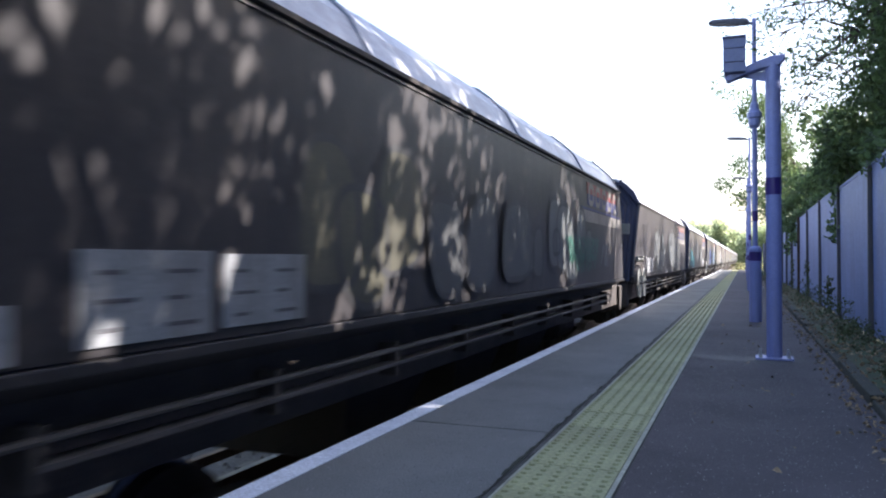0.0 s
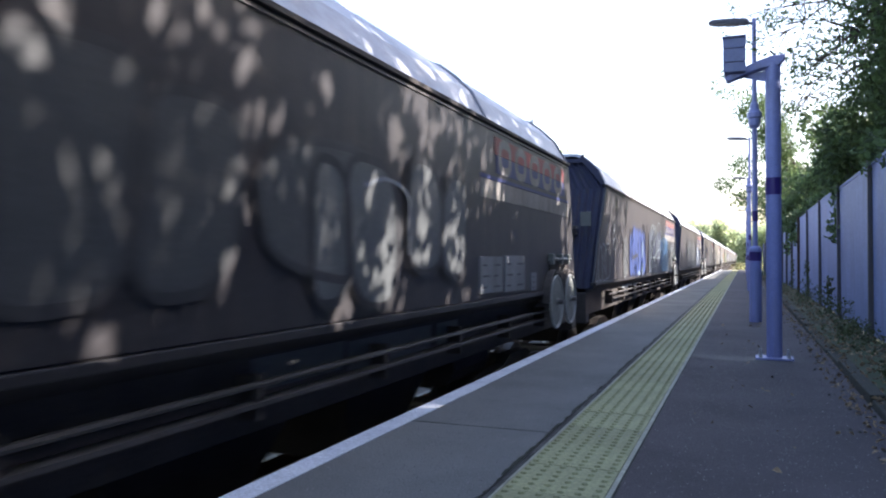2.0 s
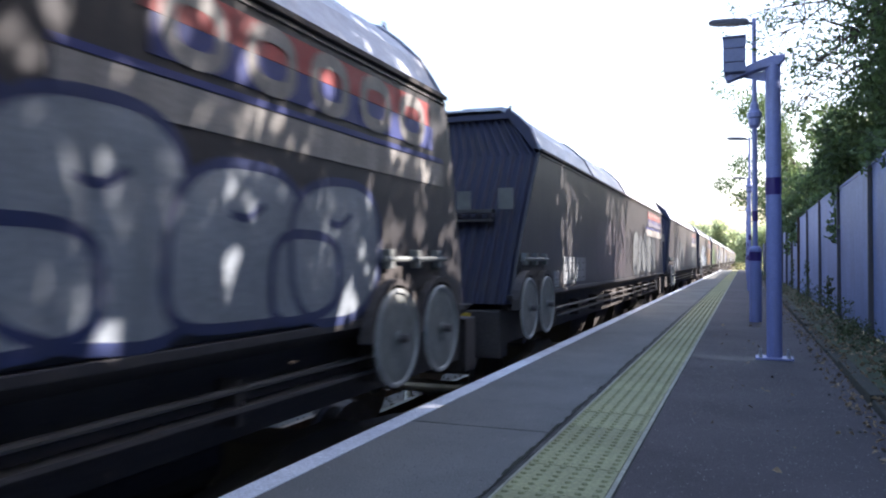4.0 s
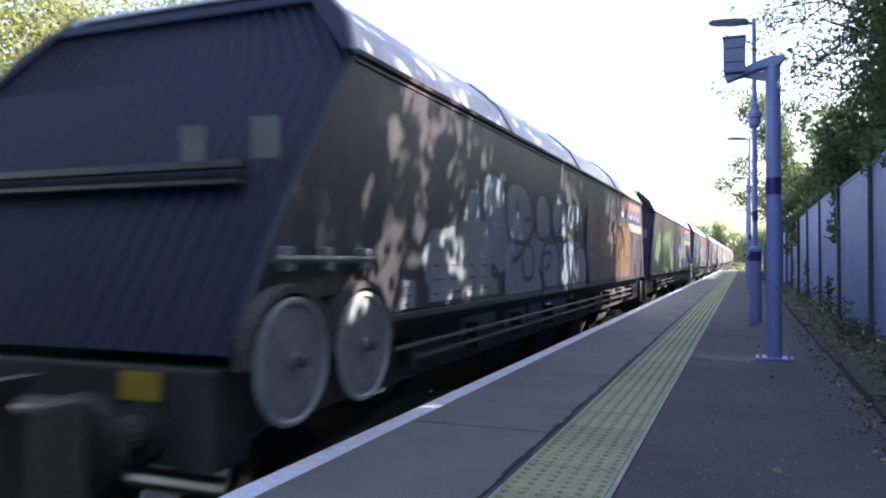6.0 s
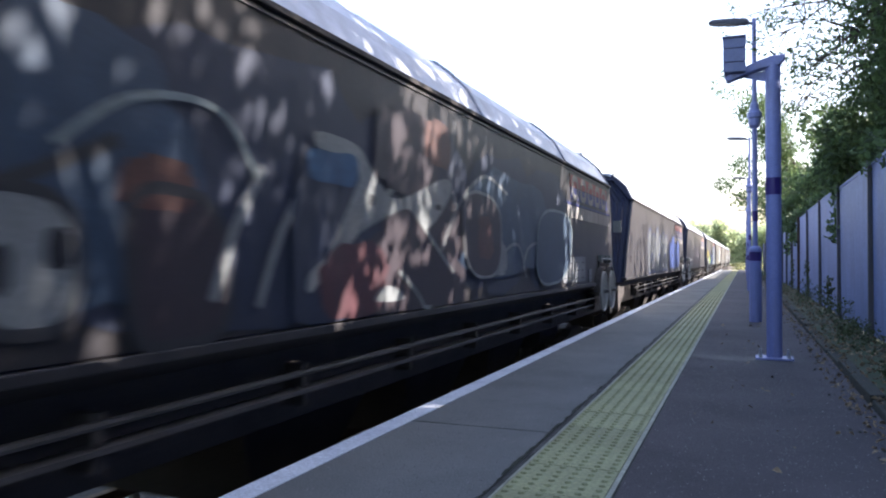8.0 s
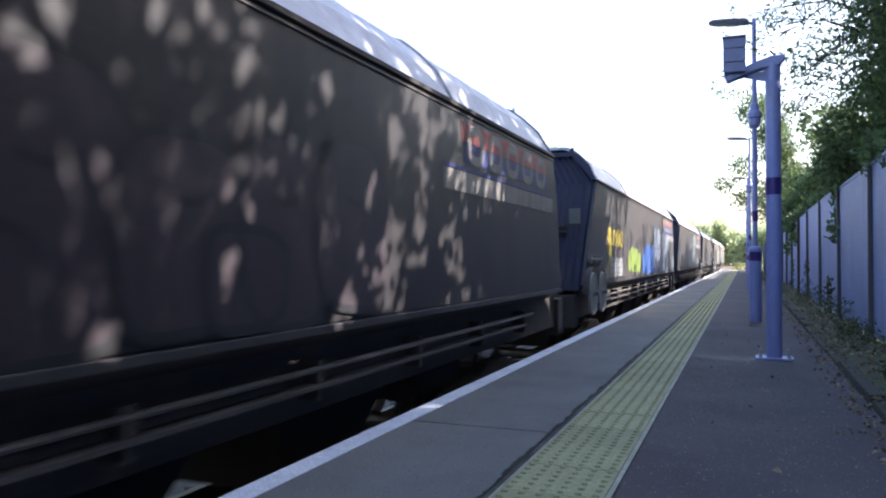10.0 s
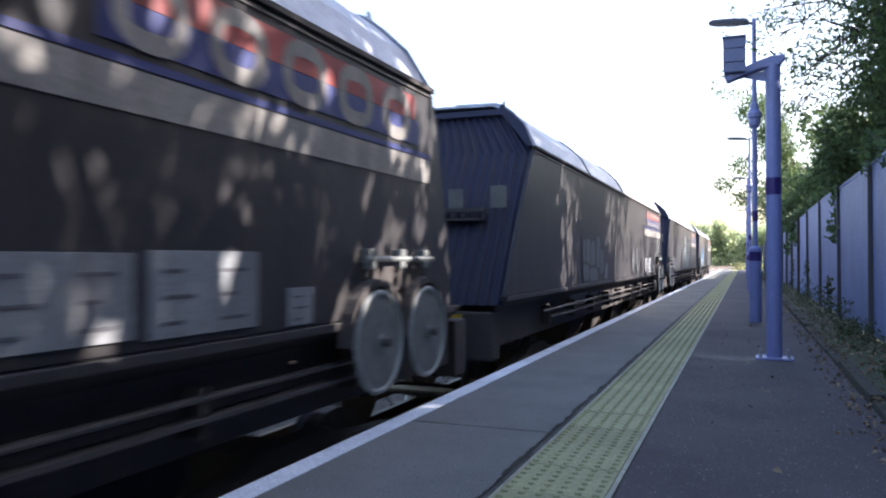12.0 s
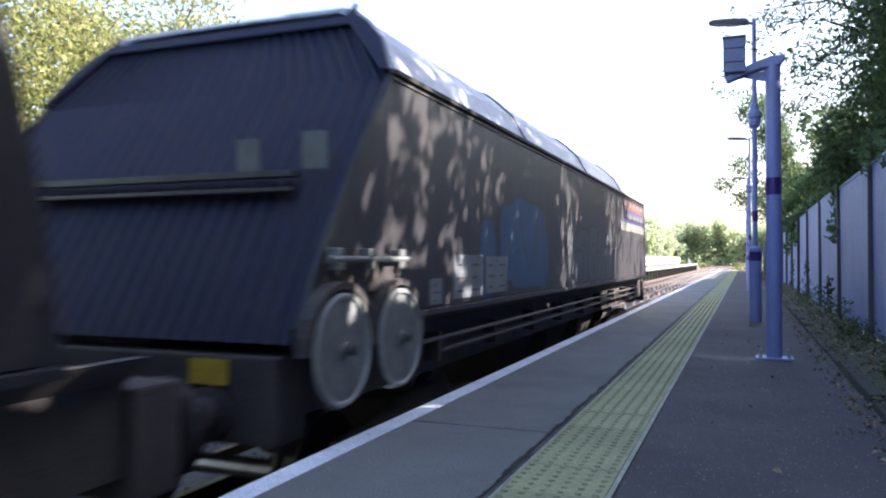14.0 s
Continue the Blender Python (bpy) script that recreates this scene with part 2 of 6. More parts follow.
# raised conductor rail beside each track
for cx in (TRACK - 1.17, TRACK_B + 1.17):
    r = empty("conductor_rail", pose(cx, 0, RAIL + 0.07))
    part("bar", boxed(-0.035, 0.035, -14, 320, -0.09, 0.0, 0.01), M_RAIL, r)
    bm = bmesh.new()
    for k in range(60):
        lathe(bm, [(0.07, -0.27), (0.05, -0.2), (0.06, -0.16), (0.045, -0.09)], (0, 2 + k * 2.6, 0), seg=8)
    part("insulators", bm, M_WALLWHITE, r)
    tagged(r, "rusty third rail on pale insulators", "rail", "conductor rails", "structure")

for cx, words in ((TRACK, "near"), (TRACK_B, "far")):
    tr = empty("sleepers", pose(cx, 0, 0))
    first = None
    for k in range(130):
        if first is None:
            bm = bmesh.new()
            extrude_y(bm, [(-1.25, -1.16), (1.25, -1.16), (1.25, -1.085), (0.95, -1.078), (0.4, -1.10), (-0.4, -1.10), (-0.95, -1.078), (-1.25, -1.085)], -0.12, 0.12)
            ob = part("sleeper", bm, M_SLEEPER, tr)
            first = ob.data
        else:
            ob = share("sleeper", first, tr, Matrix())
        ob.matrix_basis = pose(random.uniform(-0.02, 0.02), 2.0 + k * 0.68, 0)
    tagged(tr, "row of pale concrete sleepers under the rails", "sleepers", kind="structure")

def raw_patch(cx, cy, rx, ry):
    """A thin patch on the platform with a ragged outline."""
    g = random.Random(12)
    bm = bmesh.new()
    ring = []
    for i in range(40):
        a = 2 * math.pi * i / 40
        k = 1 + 0.16 * math.sin(3 * a + 1) + g.uniform(-0.12, 0.12)
        ring.append(bm.verts.new((min(0.69, max(-0.44, cx + rx * k * math.cos(a))), cy + ry * k * math.sin(a), 0.002)))
    bm.faces.new(ring)
    bmesh.ops.triangulate(bm, faces=bm.faces)
    return bm


# platform: body, edge strip, walking strip
plat = tagged(part("platform", boxed(EDGE + 0.06, 0.70, P0, P1, -1.24, -0.03), M_BRICK), "long low station platform with a tarmac surface", "platform", kind="structure")
part("walking_surface", boxed(-0.452, 0.70, P0, P1, -0.03, 0.0), M_TARMAC, plat, "dark purplish grey tarmac")
joints = [P0, -7.0, -1.6, 3.8, 10.9, 17.2, 23.4, 29.6, 35.8, 42, 48.3, 54.5, 60.2, P1]
for a, b in zip(joints, joints[1:]):
    part("edge_slab", boxed(EDGE, -0.915, a + 0.006, b - 0.006, -0.09, 0.0, 0.004), M_EDGE, plat, "grey tarmac edge strip")
# darker patch of tarmac round the camera post
part("post_patch", raw_patch(0.10, 7.25, 0.62, 0.17), M_DARK_TARMAC, plat, "darker ragged patch round the post")
part("edge_line", boxed(EDGE + 0.002, EDGE + 0.118, P0, P1, 0.0, 0.004), M_WHITE, plat, "white painted edge line")
part("joint_dirt", boxed(-0.915, -0.885, P0, P1, -0.03, -0.003), M_DIRT_AND_SHADE, plat, "dirt-filled gap")
part("inner_line", boxed(-0.483, -0.463, P0, P1, -0.002, 0.004), M_THIN_LINE, plat, "thin worn white line")
part("inner_joint", boxed(-0.463, -0.452, P0, P1, -0.03, -0.004), M_DIRT_AND_SHADE, plat, "dark open joint")
# tactile paving: blocks with six rows of six domes
def block_mesh(seg):
    bm = boxed(0.003, 0.397, 0.003, 0.397, -0.03, 0.002)
    for i in range(6):
        for j in range(6):
            x, y = 0.0335 + i * 0.0667, 0.0335 + j * 0.0667
            a = [bm.verts.new((x + 0.0155 * math.cos(t * 2 * math.pi / seg), y + 0.0155 * math.sin(t * 2 * math.pi / seg), 0.002)) for t in range(seg)]
            b = [bm.verts.new((x + 0.0095 * math.cos(t * 2 * math.pi / seg), y + 0.0095 * math.sin(t * 2 * math.pi / seg), 0.0095)) for t in range(seg)]
            for t in range(seg):
                bm.faces.new((a[t], a[(t + 1) % seg], b[(t + 1) % seg], b[t]))
            bm.faces.new(b)
    me = bpy.data.meshes.new("tactile_block")
    bm.to_mesh(me)
    bm.free()
    me.materials.append(M_TACTILE)
    return me


tactile = empty("tactile_strip")
near_block, far_block = block_mesh(8), block_mesh(4)
for k in range(170):
    y = -1.6 + k * 0.4
    if y > P1 - 0.5:
        break
    share("tactile_block", near_block if y < 12 else far_block, tactile, pose(-0.885, y, random.uniform(-0.0015, 0.0015)))
tagged(tactile, "strip of faded yellow tactile paving blocks with rows of domes", "tactile paving", kind="structure")
part("edging", boxed(-0.8845, -0.874, -1.6, P1 - 0.5, 0.0, 0.0045), M_THIN_LINE, tactile, "pale worn edging")

# ramp at the far end
bm = bmesh.new()
vs = [bm.verts.new(p) for p in ((EDGE, P1, 0), (0.7, P1, 0), (0.7, P1 + 9, -1.2), (EDGE, P1 + 9, -1.2), (EDGE, P1, -1.24), (0.7, P1, -1.24))]
for q in ((0, 1, 2, 3), (0, 3, 4), (1, 5, 2), (0, 4, 5, 1)):
    bm.faces.new([vs[i] for i in q])
tagged(part("platform_ramp", bm, M_TARMAC), "tarmac ramp falling from the platform end", "ramp", kind="structure")

# kerb and verge
kerb = empty("kerb")
kn = 0
y = P0
while y < P1 - 1:
    ln = 0.914
    k = part("kerb_stone", boxed(0.705, 0.79, 0.005, ln - 0.005, -0.2, 0.055, 0.008), M_KERB, kerb) if kn == 0 else share("kerb_stone", kdata, kerb, Matrix())
    kdata = k.data
    k.matrix_basis = pose(random.uniform(-0.006, 0.006), y, random.uniform(-0.012, 0.008), 0, random.uniform(-1.5, 1.5), random.uniform(-0.4, 0.4))
    kn += 1
    y += ln
tagged(kerb, "row of dirty concrete edging kerbs beside the verge", "kerb", kind="structure")
bm = bmesh.new()
bmesh.ops.create_grid(bm, x_segments=30, y_segments=160, size=0.5, matrix=Matrix.Translation((5.8, 26, 0)) @ Matrix.Diagonal((10, 84, 1, 1)))
for vert in bm.verts:
    vert.co.z = 0.03 + 0.05 * noise.noise(vert.co * 1.7) + 0.03 * noise.noise(vert.co * 6) + max(0, vert.co.x - 1.6) * 0.10
tagged(part("verge", bm, M_SOIL, smooth=True), "narrow verge of bare soil, moss and dead leaves", "verge", kind="structure")

# ---- fence ----
FENCE_X = 1.295
fence = empty("fence")
BAY = 2.95
FIRST = 9.32
panel_mesh = None
for k in range(-7, 18):
    y = FIRST + k * BAY
    z = 0.02
    po = part("fence_post", box(box(boxed(FENCE_X - 0.055, FENCE_X - 0.035, y - 0.026, y + 0.026, -0.1, 1.96), FENCE_X - 0.035, FENCE_X + 0.035, y - 0.008, y + 0.008, -0.1, 1.95), FENCE_X + 0.036, FENCE_X + 0.055, y - 0.026, y + 0.026, -0.1, 1.95), M_FENCEPOST if k % 5 != 4 else M_RUST, fence, "dark steel fence post" if k % 5 != 4 else "rusty steel fence post")
    if panel_mesh is None:
        bm = bmesh.new()
        # flat sheets with lapped seams
        n = 1
        w = (BAY - 0.03) / n
        for i in range(n):
            box(bm, -0.012 + 0.003 * (i % 2), 0.004 + 0.003 * (i % 2), 0.015 + i * w, 0.015 + (i + 1) * w - 0.004, 0.03, 1.90, 0.003)
        box(bm, -0.02, 0.02, 0.02, BAY - 0.02, 1.88, 1.915)
        p = part("fence_panel", bm, M_FENCE, fence)
        panel_mesh = p.data
    else:
        p = share("fence_panel", panel_mesh, fence, Matrix())
    p.matrix_basis = pose(FENCE_X + 0.01, y, z + random.uniform(-0.015, 0.015), 0, random.uniform(-0.7, 0.7), 0)
tagged(fence, "tall blue-grey sheet steel fence with dark posts along the platform", "fence", kind="structure")


# ---- posts on the platform ----
def camera_post():
    e = empty("camera_post", pose(0.242, 7.33, 0))
    part("base_plate", boxed(-0.155, 0.155, -0.12, 0.12, 0.0, 0.018, 0.004), M_BLUEPOST, e)
    for sx in (-0.115, 0.115):
        for sy in (-0.085, 0.085):
            part("bolt", lathe(bmesh.new(), [(0.016, 0.018), (0.016, 0.036), (0.010, 0.037), (0.010, 0.075), (0.004, 0.08)], (sx, sy, 0), seg=10), M_STEEL, e, "galvanised anchor bolt")
    part("shaft", lathe(bmesh.new(), [(0.064, 0.018), (0.064, 2.40), (0.066, 2.41), (0.066, 2.435), (0.064, 2.45), (0.064, 2.63)], (0, 0, 0), seg=28), M_BLUEPOST, e, smooth=False)
    part("band", lathe(bmesh.new(), [(0.0655, 1.455), (0.0665, 1.457), (0.0665, 1.605), (0.0655, 1.607)], (0, 0, 0), seg=28), M_BAND, e, "dark purple painted band")
    bm = bmesh.new()
    gus = [(-0.02, 2.46), (-0.05, 2.57), (-0.25, 2.545), (-0.25, 2.52)]
    a = [bm.verts.new((x, -0.006, z)) for x, z in gus]
    b = [bm.verts.new((x, 0.006, z)) for x, z in gus]
    for i in range(4):
        bm.faces.new((a[i], a[(i + 1) % 4], b[(i + 1) % 4], b[i]))
    bm.faces.new(a[::-1]), bm.faces.new(b)
    part("gusset", bm, M_BLUEPOST, e)
    # arm: a channel from the head towards the track
    bm = extrude_y(bmesh.new(), [(0.10, 2.655), (0.05, 2.60), (-0.12, 2.575), (-0.38, 2.485), (-0.40, 2.515), (-0.37, 2.55), (-0.12, 2.655), (0.0, 2.69), (0.10, 2.69)], -0.06, 0.06)
    bmesh.ops.bevel(bm, geom=bm.edges[:], offset=0.008, segments=1, affect="EDGES")
    part("arm", bm, M_BLUEPOST, e)
    bxm = pose(-0.318, 0.02, 2.55)
    c = part("camera_housing", boxed(-0.09, 0.09, -0.12, 0.12, 0.0, 0.315, 0.012), M_BOXGREY, e, "blue-grey sheet metal camera box")
    c.matrix_basis = bxm
    for zz, hh in ((0.225, 0.085), (0.10, 0.115), (0.01, 0.08)):
        part("cover_plate", extrude_y(bmesh.new(), [(-0.094, zz), (0.094, zz), (0.094, zz + hh), (-0.094, zz + hh)], -0.135, -0.121), M_BOXGREY, c)
    part("hood", boxed(-0.10, 0.10, -0.15, 0.13, 0.316, 0.330, 0.004), M_BOXGREY, c)
    part("cable", tube(bmesh.new(), [(-0.02, 0.13, 2.78), (0.03, 0.13, 2.72), (0.05, 0.07, 2.68)], 0.008), M_HOSE, e, "thin dark cable")
    tagged(e, "blue-painted steel post with purple band and camera box on an arm", "post")


camera_post()


def lamp_post(m, head_turn=0.0, first=False):
    e = empty("lamp_post", m)
    part("base_column", lathe(bmesh.new(), [(0.082, 0.0), (0.082, 0.87)], (0, 0, 0), seg=24), M_BLUEPOST, e)
    part("band", lathe(bmesh.new(), [(0.0835, 0.86), (0.0845, 0.862), (0.0845, 0.985), (0.0835, 0.987)], (0, 0, 0), seg=24), M_BAND, e, "dark purple painted band")
    part("shoulder", lathe(bmesh.new(), [(0.086, 0.987), (0.088, 1.01), (0.080, 1.04), (0.055, 1.065), (0.037, 1.07)], (0, 0, 0), seg=24), M_BLUEPOST, e)
    part("pole", lathe(bmesh.new(), [(0.036, 1.06), (0.036, 2.72), (0.034, 2.98), (0.03, 4.29), (0.02, 4.30)], (0, 0, 0), seg=16), M_BLUEPOST, e)
    part("pole_band", lathe(bmesh.new(), [(0.0365, 1.42), (0.0375, 1.422), (0.0375, 1.56), (0.0365, 1.562)], (0, 0, 0), seg=16), M_BAND, e, "dark purple painted band")
    part("collar", lathe(bmesh.new(), [(0.05, 2.74), (0.075, 2.77), (0.08, 2.82), (0.08, 2.87), (0.10, 2.885), (0.10, 2.95), (0.085, 2.96), (0.07, 2.99), (0.06, 3.02), (0.058, 3.07), (0.036, 3.12)], (0, 0, 0), seg=20), M_BLUEPOST, e)
    part("bracket", rodded((0, 0, 4.22), (-0.10, 0, 4.245), 0.022), M_LAMPHEAD, e)
    hd = bmesh.new()
    prof = [(-0.60, 4.275), (-0.61, 4.29), (-0.56, 4.318), (-0.32, 4.312), (-0.08, 4.285), (-0.06, 4.24), (-0.10, 4.225)]
    extrude_y(hd, prof, -0.09, 0.09)
    bmesh.ops.bevel(hd, geom=hd.edges[:], offset=0.012, segments=2, affect="EDGES")
    part("lamp_head", hd, M_LAMPHEAD, e)
    part("lens", extrude_y(bmesh.new(), [(-0.56, 4.258), (-0.20, 4.222), (-0.20, 4.238), (-0.56, 4.276)], -0.07, 0.07), M_GLASS, e, "clear lamp lens, unlit")
    return tagged(e, "blue-painted tubular lamp post with flat unlit lamp head", "lamp post", "platform lamps")


lp = lamp_post(pose(0.14, 11.55, 0))
for yy in (22.8, 34.0, 45.2, 56.4):
    copy_thing(lp, pose(0.14, yy, 0))

# ---- foliage ----


def leaves(centres, radii, n, size, seed, gaps=(), lean=0.5):
    """n leaves about clump centres; returns vertices and faces of folded diamond leaves."""
    g = np.random.default_rng(seed)
    centres, radii = np.array(centres, float), np.array(radii, float)
    w = radii ** 2
    pick = g.choice(len(centres), n, p=w / w.sum())
    d = g.normal(size=(n, 3))
    d /= np.linalg.norm(d, axis=1)[:, None]
    p = centres[pick] + d * (radii[pick] * g.uniform(0.25, 1.0, n) ** 0.6)[:, None] * np.array([1, 1, 0.75])
    if len(gaps):
        keep = np.ones(n, bool)
        ts = np.array(TO_SUN)
        for gx, gy, gz, gr in gaps:
            rel = p - np.array([gx, gy, gz])
            along = rel @ ts
            off = np.linalg.norm(rel - along[:, None] * ts, axis=1)
            keep &= off > gr
        p = p[keep]
        n = len(p)
    u = g.normal(size=(n, 3))
    u /= np.linalg.norm(u, axis=1)[:, None]
    q = g.normal(size=(n, 3)) + np.array([0, 0, lean])
    s = np.cross(u, q)
    s /= np.linalg.norm(s, axis=1)[:, None] + 1e-9
    k = size * g.uniform(0.6, 1.35, n)[:, None]
    a, b = p - u * k, p + u * k
    mid = p + np.cross(u, s) * k * 0.18
    c, e = mid + s * k * 0.5, mid - s * k * 0.5
    v = np.stack([a, c, b, e], 1).reshape(-1, 3)
    i = np.arange(n) * 4
    f = np.concatenate([np.stack([i, i + 1, i + 2], 1), np.stack([i, i + 2, i + 3], 1)])
    return v.tolist(), f.tolist()


def limbs(bm, base, height, spread, seed, r=0.12, count=7, bias=(0, 0)):
    """A tapered trunk with bent limbs; returns the ends of the twigs."""
    g = random.Random(seed)
    tips = []
    pts = [Vector(base)]
    for i in range(5):
        pts.append(pts[-1] + Vector((g.uniform(-.12, .12) + bias[0] * 0.05, g.uniform(-.12, .12), height * 0.13)))
    for i, (a, b) in enumerate(zip(pts, pts[1:])):
        rod(bm, a, b, r * (1 - i * 0.11), r * (1 - (i + 1) * 0.11), 9)
    for k in range(count):
        start = pts[2 + k % 4]
        ang = k * 2.4 + g.uniform(-0.4, 0.4)
        d = Vector((math.cos(ang) * spread * g.uniform(.6, 1) + bias[0], math.sin(ang) * spread * g.uniform(.6, 1) + bias[1], height * g.uniform(.18, .5)))
        p, rr = start, r * 0.45
        for j in range(4):
            q = p + d / 4 + Vector((g.uniform(-.15, .15), g.uniform(-.15, .15), g.uniform(-.1, .15)))
            rod(bm, p, q, rr, rr * 0.7, 6)
            if j > 0:
                for _ in range(2):
                    tw = q + Vector((g.uniform(-.6, .6), g.uniform(-.6, .6), g.uniform(-.2, .5)))
                    rod(bm, q, tw, rr * 0.35, rr * 0.12, 5)
                    tips.append(tw)
            p, rr = q, rr * 0.7
            tips.append(p)
    return tips


def tree(x, y, z, height, spread, n, size, seed, material=M_LEAF, label="", gaps=(), bias=(0, 0), count=8, clump=0.75, floor_z=None, r=0.12, reach=(), skirt=0):
    e = empty("tree", pose(x, y, z))
    bm = bmesh.new()
    tips = limbs(bm, (0, 0, -0.2), height, spread, seed, r, count, bias)
    if floor_z is not None:
        tips = [t for t in tips if t.z + z > floor_z]
    # long thin boughs that hang over the platform
    sparse = []
    for k, target in enumerate(reach):
        gg = random.Random(seed * 3 + k)
        a = Vector((0, 0, height * 0.45))
        b = Vector(target) - Vector((x, y, z))
        prev = a
        for j in range(1, 9):
            q = a.lerp(b, j / 8) + Vector((gg.uniform(-.12, .12), gg.uniform(-.12, .12), 0.5 * math.sin(j / 8 * 3.1) + gg.uniform(-.08, .08)))
            rod(bm, prev, q, 0.035 - j * 0.0035, 0.0315 - j * 0.0035, 6)
            if j > 2:
                for _ in range(5):
                    tw = q + Vector((gg.uniform(-.5, .25), gg.uniform(-.45, .45), gg.uniform(-.38, .3)))
                    rod(bm, q, tw, 0.007, 0.003, 5)
                    sparse.append(tw)
            prev = q
    part("trunk", bm, M_BARK, e)
    if sparse:
        v, f = leaves([tuple(t) for t in sparse], [0.14] * len(sparse), len(sparse) * 17, size * 0.66, seed + 900, [(a - x, b - y, c - z, d) for a, b, c, d in gaps])
        raw("bough_leaves", v, f, material, e)
    g = random.Random(seed + 7)
    for k in range(skirt):
        a = g.uniform(0, 6.28)
        d = spread * g.uniform(0.3, 1.0)
        tips.append(Vector((d * math.cos(a), d * math.sin(a), height * g.uniform(0.02, 0.4))))
    v, f = leaves([tuple(t) for t in tips], [clump * g.uniform(.55, 1.15) for _ in tips], n, size, seed, [(a - x, b - y, c - z, d) for a, b, c, d in gaps])
    raw("crown", v, f, material, e)
    return tagged(e, label or "leafy broadleaf tree with a dense green crown", "tree", "trees along the line")


# showers of small openings in the crowns, on the lines from the sun to the train's side:
# a stretch of the side, its height, how many, how wide
SIDE_X = TRACK + 1.37
NEAR_SHOWERS = (
    (1.56, 1.68, 1.56, 1.65, 7, 0.031), (1.47, 1.59, 1.44, 1.52, 7, 0.04), (2.04, 2.21, 1.65, 1.79, 9, 0.031), (2.28, 2.41, 1.75, 1.88, 6, 0.026), (2.53, 2.63, 1.81, 1.92, 5, 0.03),
    (2.50, 2.60, 1.62, 1.73, 5, 0.031), (2.55, 2.82, 1.46, 1.52, 7, 0.03), (3.13, 3.30, 1.62, 1.77, 6, 0.035), (1.67, 1.80, 1.08, 1.21, 11, 0.031), (2.25, 2.33, 1.38, 1.44, 2, 0.03),
    (2.41, 2.50, 1.12, 1.31, 7, 0.03), (2.54, 2.63, 1.02, 1.15, 5, 0.03), (1.85, 2.02, 0.59, 0.72, 11, 0.035), (1.78, 1.89, 0.57, 0.64, 5, 0.035), (2.39, 2.49, 0.77, 0.94, 4, 0.03),
    (2.74, 3.33, 1.19, 1.67, 6, 0.021))
MIDDLE_SHOWERS = (
    (4.18, 4.46, 1.79, 1.96, 18, 0.048), (3.90, 4.08, 1.50, 1.71, 14, 0.044), (4.38, 4.57, 1.59, 1.79, 9, 0.044), (4.54, 5.33, 1.75, 1.94, 21, 0.036), (5.57, 5.79, 1.63, 1.90, 10, 0.044),
    (5.88, 6.20, 1.40, 1.65, 7, 0.04), (4.24, 4.49, 1.25, 1.50, 10, 0.04), (4.83, 5.34, 1.42, 1.75, 18, 0.036), (5.58, 5.78, 1.21, 1.52, 10, 0.038), (3.78, 4.05, 0.79, 1.09, 25, 0.039),
    (4.24, 4.49, 0.84, 1.23, 21, 0.04), (3.73, 4.12, 0.60, 0.82, 21, 0.04), (3.29, 3.45, 0.56, 0.69, 6, 0.05), (3.53, 3.74, 0.70, 0.95, 10, 0.036), (4.64, 5.21, 0.84, 1.23, 21, 0.036),
    (4.83, 5.34, 0.60, 0.86, 18, 0.038))
FAR_SHOWERS = (
    (8.28, 8.51, 1.69, 1.94, 10, 0.062), (8.56, 9.20, 1.33, 1.73, 27, 0.062), (8.33, 8.93, 0.69, 1.33, 40, 0.069), (8.30, 9.15, 0.52, 0.81, 20, 0.062), (6.53, 7.80, 1.27, 1.92, 13, 0.035),
    (11.18, 12.01, 1.13, 1.81, 20, 0.088), (12.12, 13.64, 0.69, 1.81, 51, 0.106), (13.51, 15.05, 1.40, 2.02, 23, 0.112), (12.05, 14.13, 0.25, 0.82, 44, 0.138), (13.92, 15.56, 0.45, 1.73, 34, 0.15),
    (5.87, 6.90, 0.69, 1.38, 13, 0.033))
GAPS = []
gap_seed = random.Random(5)
for showers in (NEAR_SHOWERS, MIDDLE_SHOWERS, FAR_SHOWERS):
    for y0, y1, z0, z1, n, r in showers:
        for _ in range(n):
            q, w = gap_seed.random(), gap_seed.random()
            GAPS.append((SIDE_X, y0 + (y1 - y0) * q, z0 + (z1 - z0) * w, r * gap_seed.uniform(0.7, 1.2)))
# scattered flecks between the showers
for y0, y1, n, r in ((1.5, 3.4, 16, 0.024), (3.6, 6.4, 85, 0.032), (8.0, 9.4, 16, 0.045), (11.0, 15.0, 26, 0.09)):
    GAPS += [(SIDE_X, gap_seed.uniform(y0, y1), gap_seed.uniform(0.55, 1.95), r * gap_seed.uniform(0.75, 1.25)) for _ in range(n)]
# a sunlit patch on the platform edge, and flecks along the roof covers
GAPS.append((-1.756, 4.19, 0.0, 0.05))
for _ in range(70):
    k = gap_seed.random()
    GAPS.append((TRACK + 1.30 - 0.34 * k, gap_seed.uniform(3.6, 12.0), 2.0 + 0.40 * k, gap_seed.uniform(0.03, 0.065)))
# beyond them the crowns thin out
GAPS += [(SIDE_X, 16.5 + k * 1.9, gap_seed.uniform(0.2, 1.9), gap_seed.uniform(0.2, 0.45)) for k in range(14)]

